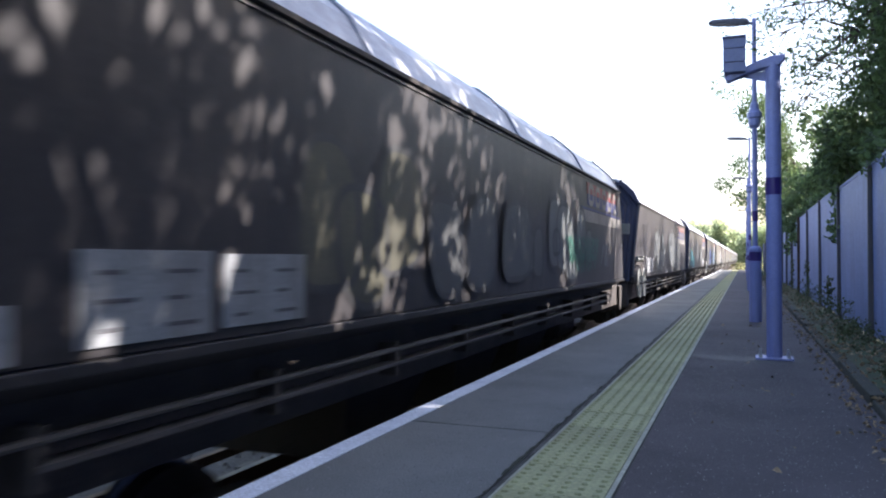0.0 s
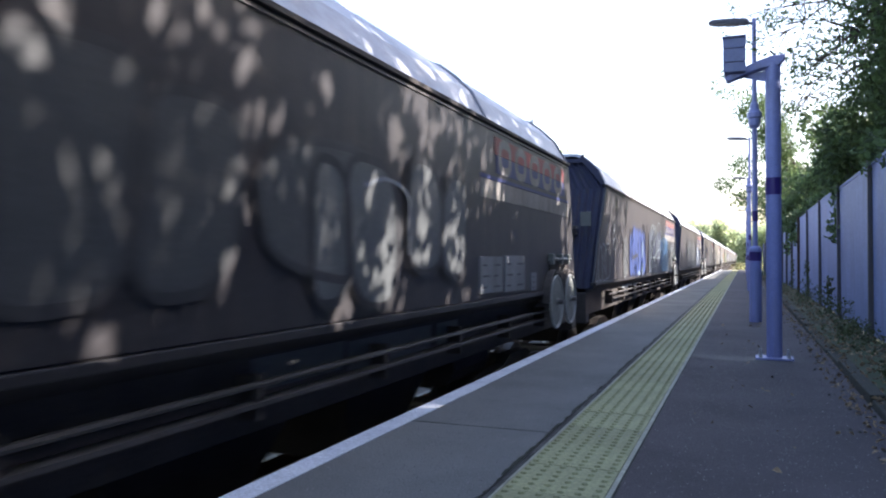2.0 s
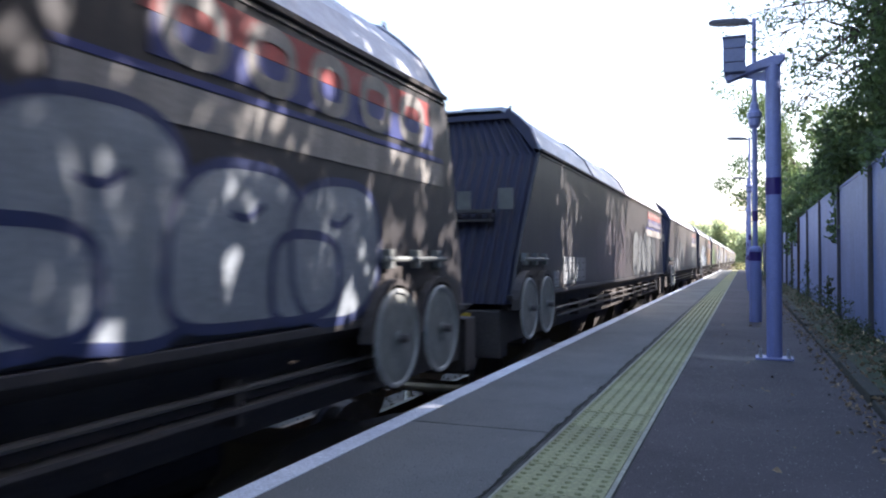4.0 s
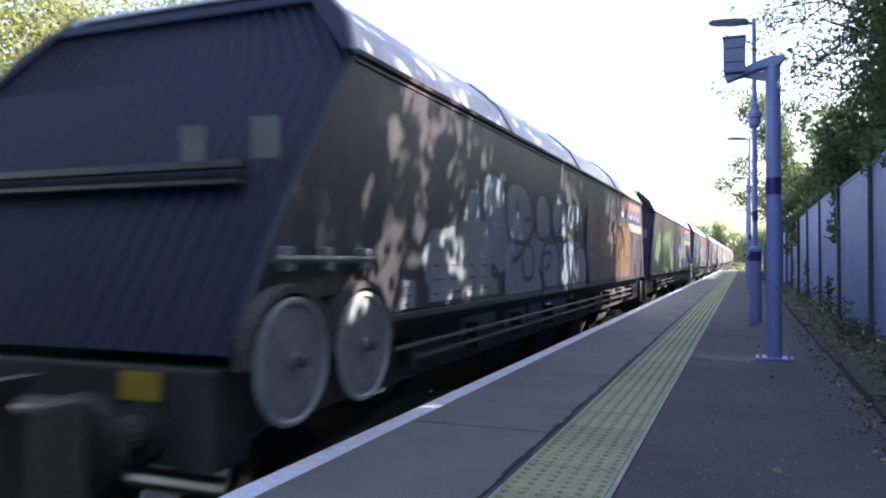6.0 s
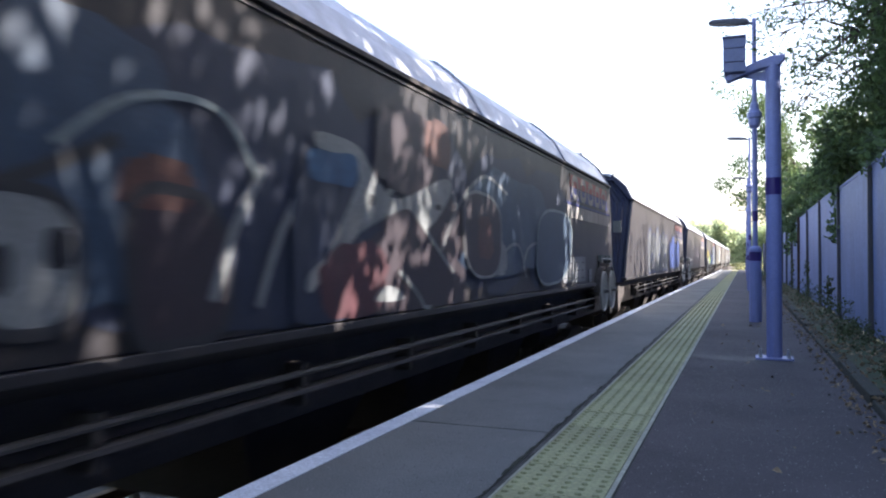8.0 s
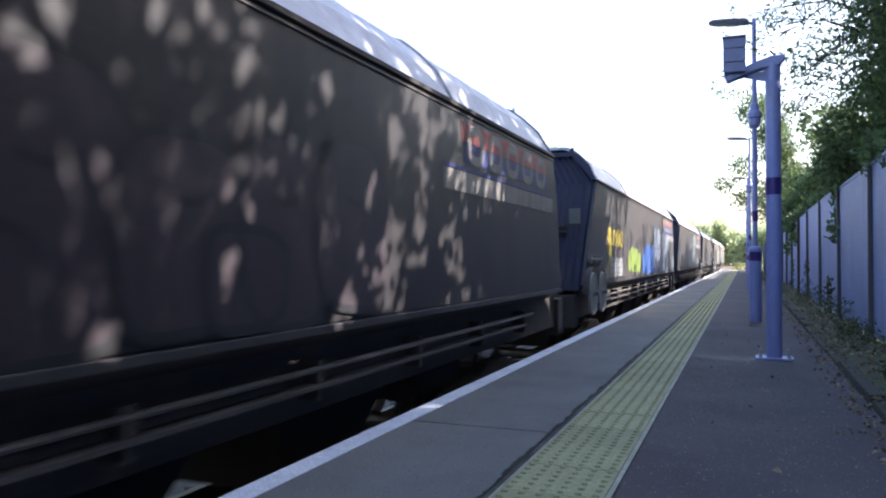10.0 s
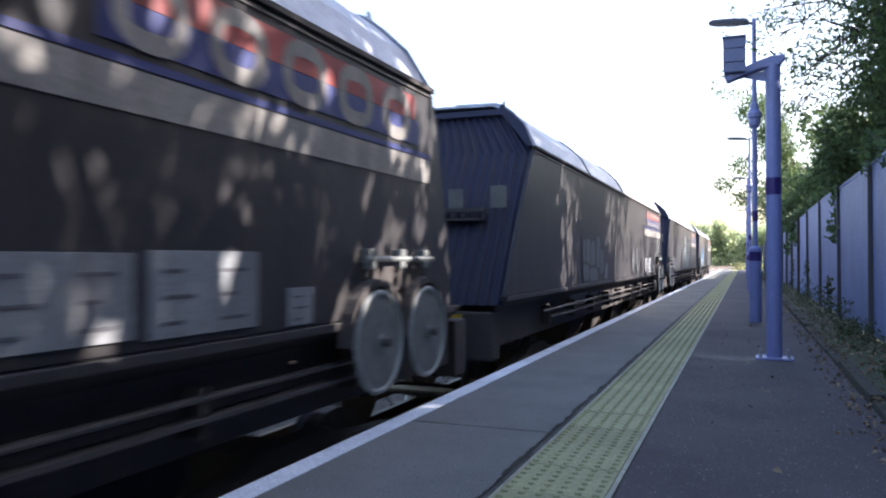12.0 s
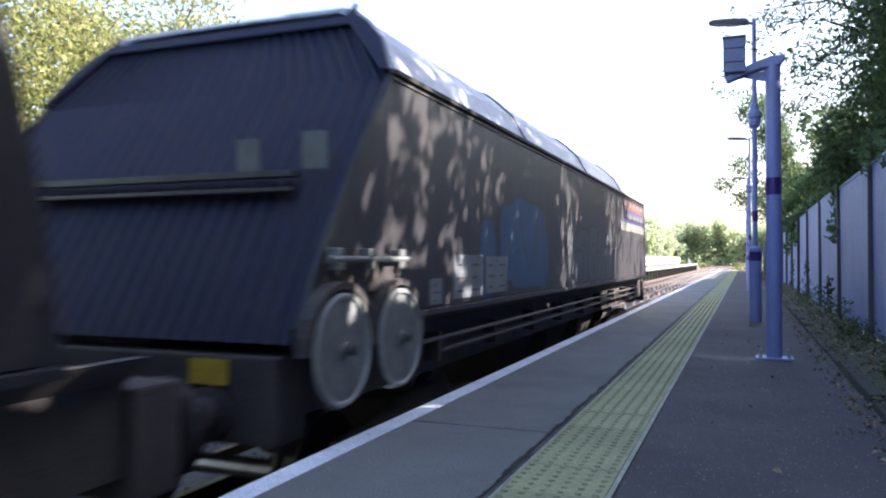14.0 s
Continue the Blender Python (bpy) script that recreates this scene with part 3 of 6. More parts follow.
# thin boughs over the platform, by tree
REACH = {45: [(0.9, 9.4, 3.3), (0.95, 8.6, 4.0), (0.85, 10.2, 2.9)],
         46: [(-0.15, 12.2, 4.55), (0.2, 11.0, 4.75), (0.75, 12.6, 4.0), (0.9, 11.8, 3.2)],
         47: [(0.5, 15.0, 5.3), (0.95, 14.2, 4.4), (0.9, 14.6, 3.5)],
         57: [(0.45, 9.5, 3.75), (0.35, 9.0, 3.35), (0.62, 9.3, 2.75), (0.75, 9.0, 3.1)],
         48: [(0.9, 18.0, 4.3), (1.1, 18.8, 3.4)]}
spots = [(4.2, -4.5, 6.0, 41, 0), (3.7, -1.0, 6.5, 42, 0), (4.1, 2.2, 6.4, 43, 0), (3.4, 5.2, 6.6, 44, -0.1), (3.5, 8.4, 6.6, 45, 0.0), (3.4, 11.6, 6.8, 46, 0.1), (3.9, 14.8, 6.4, 47, 0.1), (3.25, 13.2, 7.4, 56, 0.1), (3.25, 9.6, 7.2, 57, 0.1), (3.8, 18.5, 4.5, 48, 0.1),
         (3.8, 22.5, 4.2, 49, 0), (3.6, 27, 4.3, 50, 0), (3.9, 32, 4.6, 51, 0), (3.6, 37.5, 5.0, 52, 0), (3.0, 45, 9.0, 53, -2.2), (3.6, 52, 7.0, 54, -1.2), (4.6, 60, 6, 55, 0)]
for x, y, h, s, b in spots:
    near = y < 20
    tree(x, y, 0.15, h, 1.7, 64000 if near else 10000, 0.039 if near else 0.09, s, gaps=GAPS if y < 30 else (), bias=(b, 0), clump=0.95 if near else 0.9, reach=REACH.get(s, ()), label="dense dark green tree overhanging the steel fence")

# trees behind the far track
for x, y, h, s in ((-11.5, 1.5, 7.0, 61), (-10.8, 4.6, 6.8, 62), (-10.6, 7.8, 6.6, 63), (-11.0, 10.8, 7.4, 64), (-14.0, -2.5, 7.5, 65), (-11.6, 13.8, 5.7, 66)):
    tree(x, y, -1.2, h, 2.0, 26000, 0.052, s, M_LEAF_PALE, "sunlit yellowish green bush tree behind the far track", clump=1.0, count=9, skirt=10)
# distant trees, their leaf colour lightened to stand for haze
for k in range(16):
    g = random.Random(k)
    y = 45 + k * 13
    tree(-15 - g.uniform(0, 5) - k * 0.2, y, -1.2, g.uniform(7, 10), 3.2, 5000, 0.27, 80 + k, M_LEAF_HAZED, "distant green tree beyond the far platform, its leaves lightened for haze", clump=1.7, r=0.2, skirt=14)
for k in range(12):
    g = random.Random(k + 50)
    tree(-20 + k * 3.2 + g.uniform(-1, 1), 235 + g.uniform(-15, 30), -1.2, g.uniform(8, 13), 4.5, 5000, 0.42, 110 + k, M_LEAF_HAZED, "distant tree closing the view along the line, its leaves lightened for haze", clump=2.6, r=0.3, skirt=16)
# shrubs and ivy leaning over the fence


def shrub(x, y, z, w, d, h, n, size, seed, material, label, gaps=()):
    e = empty("shrub", pose(x, y, z))
    g = random.Random(seed)
    bm = bmesh.new()
    tips = []
    for k in range(9):
        a = Vector((g.uniform(-.2, .2), g.uniform(-.4, .4), -0.1))
        b = Vector((g.uniform(-w, w), g.uniform(-d, d), h * g.uniform(0.4, 1.0)))
        m = a.lerp(b, 0.5) + Vector((g.uniform(-.1, .1), g.uniform(-.1, .1), 0.1))
        rod(bm, a, m, 0.03, 0.02, 6)
        rod(bm, m, b, 0.02, 0.006, 6)
        tips += [b, m.lerp(b, 0.5)]
    part("stem", bm, M_BARK, e)
    v, f = leaves([tuple(t) for t in tips], [0.45 * g.uniform(.6, 1.2) for _ in tips], n, size, seed, [(p - x, q - y, r - z, s) for p, q, r, s in gaps])
    raw("foliage", v, f, material, e)
    return tagged(e, label, "shrub", "shrubs behind the fence")


for k in range(22):
    g = random.Random(300 + k)
    y = -7 + k * 2.1
    shrub(2.0 + g.uniform(-.15, .25), y, 0.1, 0.55, 1.2, 3.4 + g.uniform(-.3, .5), 17000 if y < 8 else 9000 if y < 18 else 4000, 0.05 if y < 18 else 0.075, 300 + k, M_LEAF, "dark green shrub leaning over the steel fence", GAPS)

# low weeds at the foot of the fence and along the kerb
cen, rad = [], []
g = random.Random(9)
for k in range(110):
    y = 4.5 + 45 * g.random() ** 1.6
    cen.append((g.uniform(0.86, 1.2), y, 0.08 + g.uniform(0, 0.10)))
    rad.append(g.uniform(0.05, 0.16))
for y, h in ((9.0, 0.30), (9.6, 0.42), (11.0, 0.35), (12.2, 0.5), (14.2, 0.4), (16.5, 0.45), (8.1, 0.25)):
    for q in range(5):
        cen.append((g.uniform(0.98, 1.18), y + g.uniform(-.25, .25), g.uniform(0.05, h)))
        rad.append(g.uniform(0.08, 0.16))
v, f = leaves(cen, rad, 4200, 0.02, 77, lean=2)
tagged(raw("weeds", v, f, M_WEED), "straggling green weeds at the foot of the fence", "weeds", kind="stuff")
cen, rad = [], []
for y, zt in ((16.8, 0.9), (12.7, 0.6), (22, 1.0)):
    for q in range(14):
        cen.append((1.17 + g.uniform(-.02, .02), y + g.uniform(-.15, .15), 0.1 + zt * q / 16))
        rad.append(0.05)
v, f = leaves(cen, rad, 420, 0.03, 78)
tagged(raw("ivy", v, f, M_WEED), "thin ivy climbing the steel fence", "ivy", kind="stuff")


def litter(n, x0, x1, y0, y1, z, size, seed, power=1.0):
    gg = np.random.default_rng(seed)
    v, f = [], []
    for k in range(n):
        x, y = gg.uniform(x0, x1), y0 + (y1 - y0) * gg.random() ** power
        a, s = gg.uniform(0, 6.28), size * gg.uniform(0.5, 1.3)
        c, d = math.cos(a) * s, math.sin(a) * s
        o = len(v)
        zz = z + (0.03 if x > 0.8 else 0)
        v += [(x - c, y - d, zz + 0.004), (x + d * .5, y - c * .5, zz + gg.uniform(.004, .03)), (x + c, y + d, zz + gg.uniform(.004, .02)), (x - d * .5, y + c * .5, zz + gg.uniform(.004, .03))]
        f += [(o, o + 1, o + 2), (o, o + 2, o + 3)]
    return v, f


v, f = litter(1000, 0.54, 0.72, 2.6, 40, 0.0, 0.019, 1, 1.7)
v2, f2 = litter(3600, 0.70, 1.22, 4.0, 40, 0.05, 0.019, 2, 1.5)
o = len(v)
v += v2
f += [tuple(i + o for i in q) for q in f2]
v2, f2 = litter(40, -0.35, 0.6, 2.2, 12, 0.0, 0.022, 3)
o = len(v)
v += v2
f += [tuple(i + o for i in q) for q in f2]
tagged(raw("leaf_litter", v, f, M_DRY), "scattered dry fallen leaves by the kerb", "fallen leaves", kind="stuff")
v, f = stones(500, 0.5, 1.2, 3, 20, 0.0, 0.012)
tagged(raw("grit", v, f, M_KERB), "loose pale grit by the kerb", "grit", kind="stuff")
# a ragged fringe of ivy along the fence's top
cen = [(1.56 + g.uniform(-.12, .3), -5 + 16 * k / 120, 1.95 + g.uniform(-.1, .55)) for k in range(120)] + [(1.62 + g.uniform(-.1, .2), 5.2 + g.uniform(0, 2.6), 1.9 + g.uniform(-.15, .3)) for k in range(18)]
v, f = leaves(cen, [0.3] * 120 + [0.2] * 18, 24000, 0.045, 79, GAPS)
tagged(raw("ivy_fringe", v, f, M_LEAF), "ragged dark ivy along the top of the fence", "ivy", kind="stuff")
v, f = stones(5200, -1.65, 0.7, 1.7, 8, 0.0, 0.0034)
tagged(raw("grit_specks", v, f, M_KERB_PALE), "pale grit specks scattered on the platform surface", "grit", kind="stuff")
v, f = stones(2600, -0.35, 0.72, 1.7, 7, 0.0, 0.0027)
tagged(raw("chippings", v, f, M_KERB_PALE), "pale stone chippings showing in the worn tarmac", "grit", kind="stuff")
# dark moss and dirt crumbling along the joint beside the tactile strip
gm = random.Random(31)
v, f = [], []
y = 1.4
w = 0.02
while y < 24:
    step = gm.uniform(0.012, 0.04)
    w = min(0.020, max(0.001, w + gm.uniform(-0.010, 0.0095)))
    v += [(-0.913, y, 0.003), (-0.917 - w, y, 0.0035)]
    if len(v) > 2:
        o = len(v) - 4
        f += [(o, o + 2, o + 3), (o, o + 3, o + 1)]
    y += step
tagged(raw("joint_moss", v, f, M_MOSS), "dark moss and dirt filling the joint beside the tactile paving", "moss", kind="stuff")

# ---- the far side of the line ----
FAR_EDGE = TRACK_B - 1.45
fp = empty("far_platform")
part("deck", boxed(FAR_EDGE - 3.2, FAR_EDGE, 44, 148, -0.22, 0.0, 0.01), M_EDGE, fp, "thin pale platform deck")
for k in range(42):
    y = 45 + k * 2.5
    part("support", boxed(FAR_EDGE - 0.35, FAR_EDGE - 0.12, y - 0.12, y + 0.12, -1.24, -0.22), M_KERB, fp)
# dark sheet added behind the supports for the shadow beneath the deck
part("under_deck_shade", boxed(FAR_EDGE - 1.3, FAR_EDGE - 1.1, 44, 148, -1.24, -0.22), M_DIRT_AND_SHADE, fp)
tagged(fp, "low far platform deck on short supports", "platform", kind="structure")
part("edge_line", boxed(FAR_EDGE - 0.12, FAR_EDGE + 0.003, 44, 148, -0.10, 0.006), M_WHITE, fp, "white painted edge")


def white_fence(y0, y1, x):
    e = empty("white_fence", pose(x, 0, 0))
    n = int((y1 - y0) / 2.4)
    for k in range(n + 1):
        y = y0 + k * 2.4
        part("post", boxed(-0.05, 0.05, y - 0.05, y + 0.05, 0.0, 1.25, 0.01), M_WALLWHITE, e)
    for z in (0.25, 0.6, 0.95):
        part("rail", boxed(0.045, 0.075, y0, y0 + n * 2.4, z, z + 0.24), M_WALLWHITE, e, "wide white board")
    tagged(e, "white-painted board fence behind the far platform", "fence", kind="structure")


white_fence(44, 146, FAR_EDGE - 2.9)


def slim_lamp(x, y):
    e = empty("lamp_column", pose(x, y, 0))
    part("pole", lathe(bmesh.new(), [(0.08, 0.0), (0.08, 1.0), (0.05, 1.05), (0.04, 5.0)], (0, 0, 0), seg=12), M_STEEL, e)
    part("lamp_head", boxed(-0.05, 0.6, -0.1, 0.1, 4.98, 5.08, 0.02), M_LAMPHEAD, e)
    return tagged(e, "pale grey lamp column on the far platform", "lamp post", "far platform lamps")


c0 = slim_lamp(FAR_EDGE - 2.5, 72)
for y in (88, 104, 120, 136):
    copy_thing(c0, pose(FAR_EDGE - 2.5, y, 0))
e = empty("monitor_post", pose(FAR_EDGE - 0.9, 73, 0))
part("pole", rodded((0, 0, 0), (0, 0, 2.2), 0.09), M_STEEL, e)
part("monitor_box", boxed(-0.35, 0.3, -0.35, 0.35, 1.9, 2.75, 0.05), M_LAMPHEAD, e, "dark grey hooded box")
part("hood", boxed(-0.4, 0.4, -0.45, 0.4, 2.75, 2.82, 0.02), M_STEEL, e)
tagged(e, "post with a hooded monitor box on the far platform", "monitor")
# ramp rails at the far platform's end
e = empty("ramp_railing", pose(FAR_EDGE - 1.6, 148, 0))
for k in range(8):
    part("post", boxed(-0.04, 0.04, k * 1.2 - 0.04, k * 1.2 + 0.04, -1.2, 1.0 - k * 0.12), M_WALLWHITE, e)
part("top_rail", rodded((0, 0, 1.0), (0, 8.4, 0.16), 0.04), M_WALLWHITE, e)
tagged(e, "white ramp railing at the far platform end", "railing")
bm = bmesh.new()
vs = [bm.verts.new(p) for p in ((FAR_EDGE - 3.2, 148, 0), (FAR_EDGE, 148, 0), (FAR_EDGE, 157, -1.2), (FAR_EDGE - 3.2, 157, -1.2), (FAR_EDGE - 3.2, 148, -1.24), (FAR_EDGE, 148, -1.24))]
for q in ((0, 1, 2, 3), (0, 3, 4), (1, 5, 2), (0, 4, 5, 1)):
    bm.faces.new([vs[i] for i in q])
tagged(part("far_ramp", bm, M_EDGE), "ramp falling from the far platform's end", "ramp", kind="structure")
# dry grass on both sides of the far line
cen = [(-9.2 - rng.uniform(0, 7), rng.uniform(158, 240), -1.1 + rng.uniform(0, 0.5)) for _ in range(160)] + [(rng.uniform(-1.4, 9), rng.uniform(78, 235), -1.1 + rng.uniform(0, 0.6)) for _ in range(260)]
v, f = leaves(cen, [1.1] * len(cen), 14000, 0.22, 31, lean=3)
tagged(raw("dry_grass", v, f, M_GRASS), "bank of tall dry yellow grass beside the line", "grass", kind="stuff")

# ---- the train ----
LEN, PITCH_W = 11.8, 14.4
HALF = 1.37
SLANT = 0.98              # how far the foot of the leading edge stands out
END_LINE = [(-0.98, 1.485), (-0.76, 1.86), (-0.44, 2.32), (-0.11, 2.74), (0.0, 2.875)]
TAIL_LINE = [(-0.34, 1.485), (-0.28, 1.90), (-0.16, 2.40), (-0.04, 2.78), (0.0, 2.875)]
SLOPE = [(-0.96, 1.40, 1.0), (-0.49, 2.17, 1.0), (-0.02, 2.85, 1.0), (0.23, 3.28, 0.76)]
TAIL_SLOPE = [(-0.30, 1.485, 1.0), (-0.10, 2.17, 1.0), (0.10, 2.85, 1.0), (0.16, 3.26, 0.78)]
Z0, Z1 = 1.485, 2.875      # side sheet, from rail level


def end_of_wagon(e, flip):
    """Sloped corrugated end, headstock, buffers, coupling and hoses at one end; flip: the far end."""
    def yy(y):
        return LEN - y if flip else y
    bm = bmesh.new()
    n = 26
    rows = []
    for py, pz, k in TAIL_SLOPE if flip else SLOPE:
        row = []
        for i in range(n * 4 + 1):
            x = (-1.338 + 2.676 * i / (n * 4)) * k
            d = (0, 0.024, 0.024, 0)[i % 4] if 0 < i < n * 4 else 0
            row.append(bm.verts.new((x, yy(py + 0.03 - d), pz)))
        rows.append(row)
    for q, w in zip(rows, rows[1:]):
        for i in range(n * 4):
            bm.faces.new((q[i], q[i + 1], w[i + 1], w[i]))
    part("end_sheet", bm, M_END, e, "ribbed dark blue-grey end sheet")
    for sx in (-1, 1):
        bf = part("buffer", lathe(bmesh.new(), [(0.13, 0), (0.13, 0.03), (0.085, 0.04), (0.085, 0.2), (0.07, 0.21), (0.07, 0.27), (0.21, 0.28), (0.225, 0.295), (0.20, 0.315)], (0, 0, 0), seg=16), M_UNDER, e)
        bf.matrix_basis = pose(sx * 0.87, yy(-0.980), 1.06, 90 if not flip else -90, 0, 0)
        part("yellow_plate", boxed(sx * 0.87 - 0.11, sx * 0.87 + 0.11, min(yy(-0.995), yy(-0.985)), max(yy(-0.995), yy(-0.985)), 1.20, 1.32), M_YELLOW, e, "yellow painted plate")
    # rail and step across the end
    ly = -0.12 if flip else -0.50
    part("end_rail", box(boxed(-1.28, 1.04, min(yy(ly - 0.05), yy(ly + 0.05)), max(yy(ly - 0.05), yy(ly + 0.05)), 2.24, 2.275), -1.28, 1.04, min(yy(ly - 0.07), yy(ly)), max(yy(ly - 0.07), yy(ly)), 2.16, 2.18), M_PIPE, e, "worn steel ledge across the end")
    for x, w, s in ((1.16, 0.15, 0.20), (0.74, 0.14, 0.18)):
        part("end_label", boxed(x - w / 2, x + w / 2, min(yy(ly - 0.012), yy(ly - 0.002)), max(yy(ly - 0.012), yy(ly - 0.002)), 2.275, 2.275 + s, 0.002), M_PLATE, e, "small dull plate")
    part("headstock", boxed(-1.25, 1.25, min(yy(-0.980), yy(-0.740)), max(yy(-0.980), yy(-0.740)), 0.92, 1.34, 0.015), M_UNDER, e)
    part("coupling", tube(bmesh.new(), [(0, yy(-0.980), 1.05), (0, yy(-1.190), 1.0), (0, yy(-1.300), 0.93)], 0.04), M_UNDER, e)
    for hx in (0.35, -0.35):
        part("brake_hose", tube(bmesh.new(), [(hx, yy(-0.980), 1.05), (hx, yy(-1.100), 0.98), (hx * .8, yy(-1.190), 0.75), (hx * .5, yy(-1.280), 0.62)], 0.03), M_HOSE, e)
    part("cock_handle", rodded((0.5, yy(-1.000), 1.0), (0.62, yy(-1.070), 0.82), 0.018, seg=6), M_RED, e, "red brake cock handle")


def bogie(e, y):
    fr = part("bogie_frame", bmesh.new(), M_UNDER, e)
    bm = bmesh.new()
    for sx in (-1, 1):
        prof = [(-1.25, 0.52), (-1.2, 0.72), (-0.5, 0.78), (-0.3, 0.86), (0.3, 0.86), (0.5, 0.78), (1.2, 0.72), (1.25, 0.52), (0.7, 0.50), (0.4, 0.32), (-0.4, 0.32), (-0.7, 0.50)]
        a = [bm.verts.new((sx * 0.98, p, z)) for p, z in prof]
        b = [bm.verts.new((sx * 1.10, p, z)) for p, z in prof]
        for i in range(12):
            bm.faces.new((a[i], a[(i + 1) % 12], b[(i + 1) % 12], b[i]))
        bm.faces.new(a[::-1]), bm.faces.new(b)
        for p in (-0.9, 0.9):
            lathe(bm, [(0.15, 0.0), (0.15, 0.06), (0.1, 0.09)], (sx * 1.10, p, 0.43), "X", 12)
    box(bm, -1.0, 1.0, -0.2, 0.2, 0.45, 0.8)
    bmesh.ops.recalc_face_normals(bm, faces=bm.faces)
    bm.to_mesh(fr.data)
    bm.free()
    fr.matrix_basis = pose(0, y, 0)
    for p in (-0.9, 0.9):
        ws = bmesh.new()
        for sx in (-1, 1):
            lathe(ws, [(0.45, -0.66 if sx < 0 else 0.66), (0.45, -0.69 if sx < 0 else 0.69), (0.42, -0.70 if sx < 0 else 0.70), (0.42, -0.80 if sx < 0 else 0.80), (0.34, -0.79 if sx < 0 else 0.79), (0.12, -0.78 if sx < 0 else 0.78)], (0, 0, 0), "X", 24)
        rod(ws, (-0.95, 0, 0), (0.95, 0, 0), 0.07)
        for k in range(6):
            a = k * math.pi / 3
            rod(ws, (0.80, 0.2 * math.cos(a), 0.2 * math.sin(a)), (0.805, 0.2 * math.cos(a), 0.2 * math.sin(a)), 0.03, seg=6)
        w = part("wheelset", ws, M_TREAD, e, "steel wheelset with polished treads")
        w.matrix_basis = pose(0, y + p, 0.42)


def side_fittings(e, lead):
    """Handwheel, rod and data panels at the leading or the trailing end of the near side."""
    def yy(y):
        return y if lead else LEN - y - 0.93
    for off in (-0.33, 0.33):
        wy = yy(-0.36 + off)
        hw = empty("handwheel", pose(HALF + 0.07, wy, 1.355))
        hw.parent = e
        bm = bmesh.new()
        seg = 28
        for i in range(seg):
            a, b = 2 * math.pi * i / seg, 2 * math.pi * (i + 1) / seg
            rod(bm, (0, 0.265 * math.cos(a), 0.265 * math.sin(a)), (0, 0.265 * math.cos(b), 0.265 * math.sin(b)), 0.016, seg=6)
        part("rim", bm, M_WHEELRIM, hw, "pale worn handwheel rim")
        part("disc", lathe(bmesh.new(), [(0.258, -0.012), (0.258, -0.002), (0.2, 0.006), (0.08, 0.002), (0.04, 0.004), (0.035, 0.02)], (0, 0, 0), "X", 28), M_DISC, hw, "dished grey disc")
        for k in range(5):
            a = k * 2 * math.pi / 5 + 0.4
            part("spoke", rodded((-0.004, 0.07 * math.cos(a), 0.07 * math.sin(a)), (-0.008, 0.25 * math.cos(a), 0.25 * math.sin(a)), 0.010, seg=6), M_DISC, hw)
        part("spindle", rodded((-0.2, 0, 0), (0.07, 0, 0), 0.025, seg=8), M_PIPE, hw)
        g = bmesh.new()
        rows = []
        for t in range(13):
            c, d = math.cos(t * math.pi / 12), math.sin(t * math.pi / 12)
            rows.append([g.verts.new((x, wy + r * c, 1.355 + r * d)) for x, r in ((HALF + 0.002, 0.295), (HALF + 0.075, 0.30), (HALF + 0.075, 0.335), (HALF + 0.002, 0.34))])
        for a, b in zip(rows, rows[1:]):
            for q in range(4):
                g.faces.new((a[q], a[(q + 1) % 4], b[(q + 1) % 4], b[q]))
        g.faces.new(rows[0])
        g.faces.new(rows[-1][::-1])
        bmesh.ops.recalc_face_normals(g, faces=g.faces)
        part("wheel_guard", g, M_UNDER, e, "dark arched guard over the handwheel")
    rd = part("brake_rod", rodded((HALF + 0.05, yy(-0.80), 1.80), (HALF + 0.05, yy(0.10), 1.80), 0.016, seg=8), M_DISC, e, "dull grey steel rod")
    for p in (-0.70, -0.36, 0.02):
        bm = boxed(HALF - 0.0, HALF + 0.06, yy(p) - 0.035, yy(p) + 0.035, 1.745, 1.855, 0.008)
        part("rod_bracket", bm, M_DISC, e)
    y0, y1 = sorted((yy(-0.78), yy(0.06)))
    part("rod_plate", boxed(HALF + 0.003, HALF + 0.02, y0, y1, 1.62, 1.78, 0.004), M_UNDER, e)
    for a, w, z, h in ((0.55, 0.20, 1.50, 0.17), (0.98, 0.62, 1.52, 0.31), (1.67, 0.58, 1.53, 0.29)):
        y0, y1 = sorted((yy(a), yy(a + w)))
        pn = part("data_panel", boxed(HALF - 0.002, HALF + 0.010, y0, y1, z, z + h, 0.002), M_PANEL, e, "pale grey data panel")
        cols = 1 if w < 0.3 else 2
        cw = (y1 - y0) / cols
        for c in range(cols):
            for r in range(3):
                zz = z + h * (0.14 + 0.3 * r)
                bar = boxed(HALF + 0.009, HALF + 0.012, y0 + cw * c + cw * 0.22, y0 + cw * c + cw * (0.55 + 0.2 * ((r + c) % 2)), zz, zz + h * 0.05)
                part("print_bar", bar, M_INK, pn)


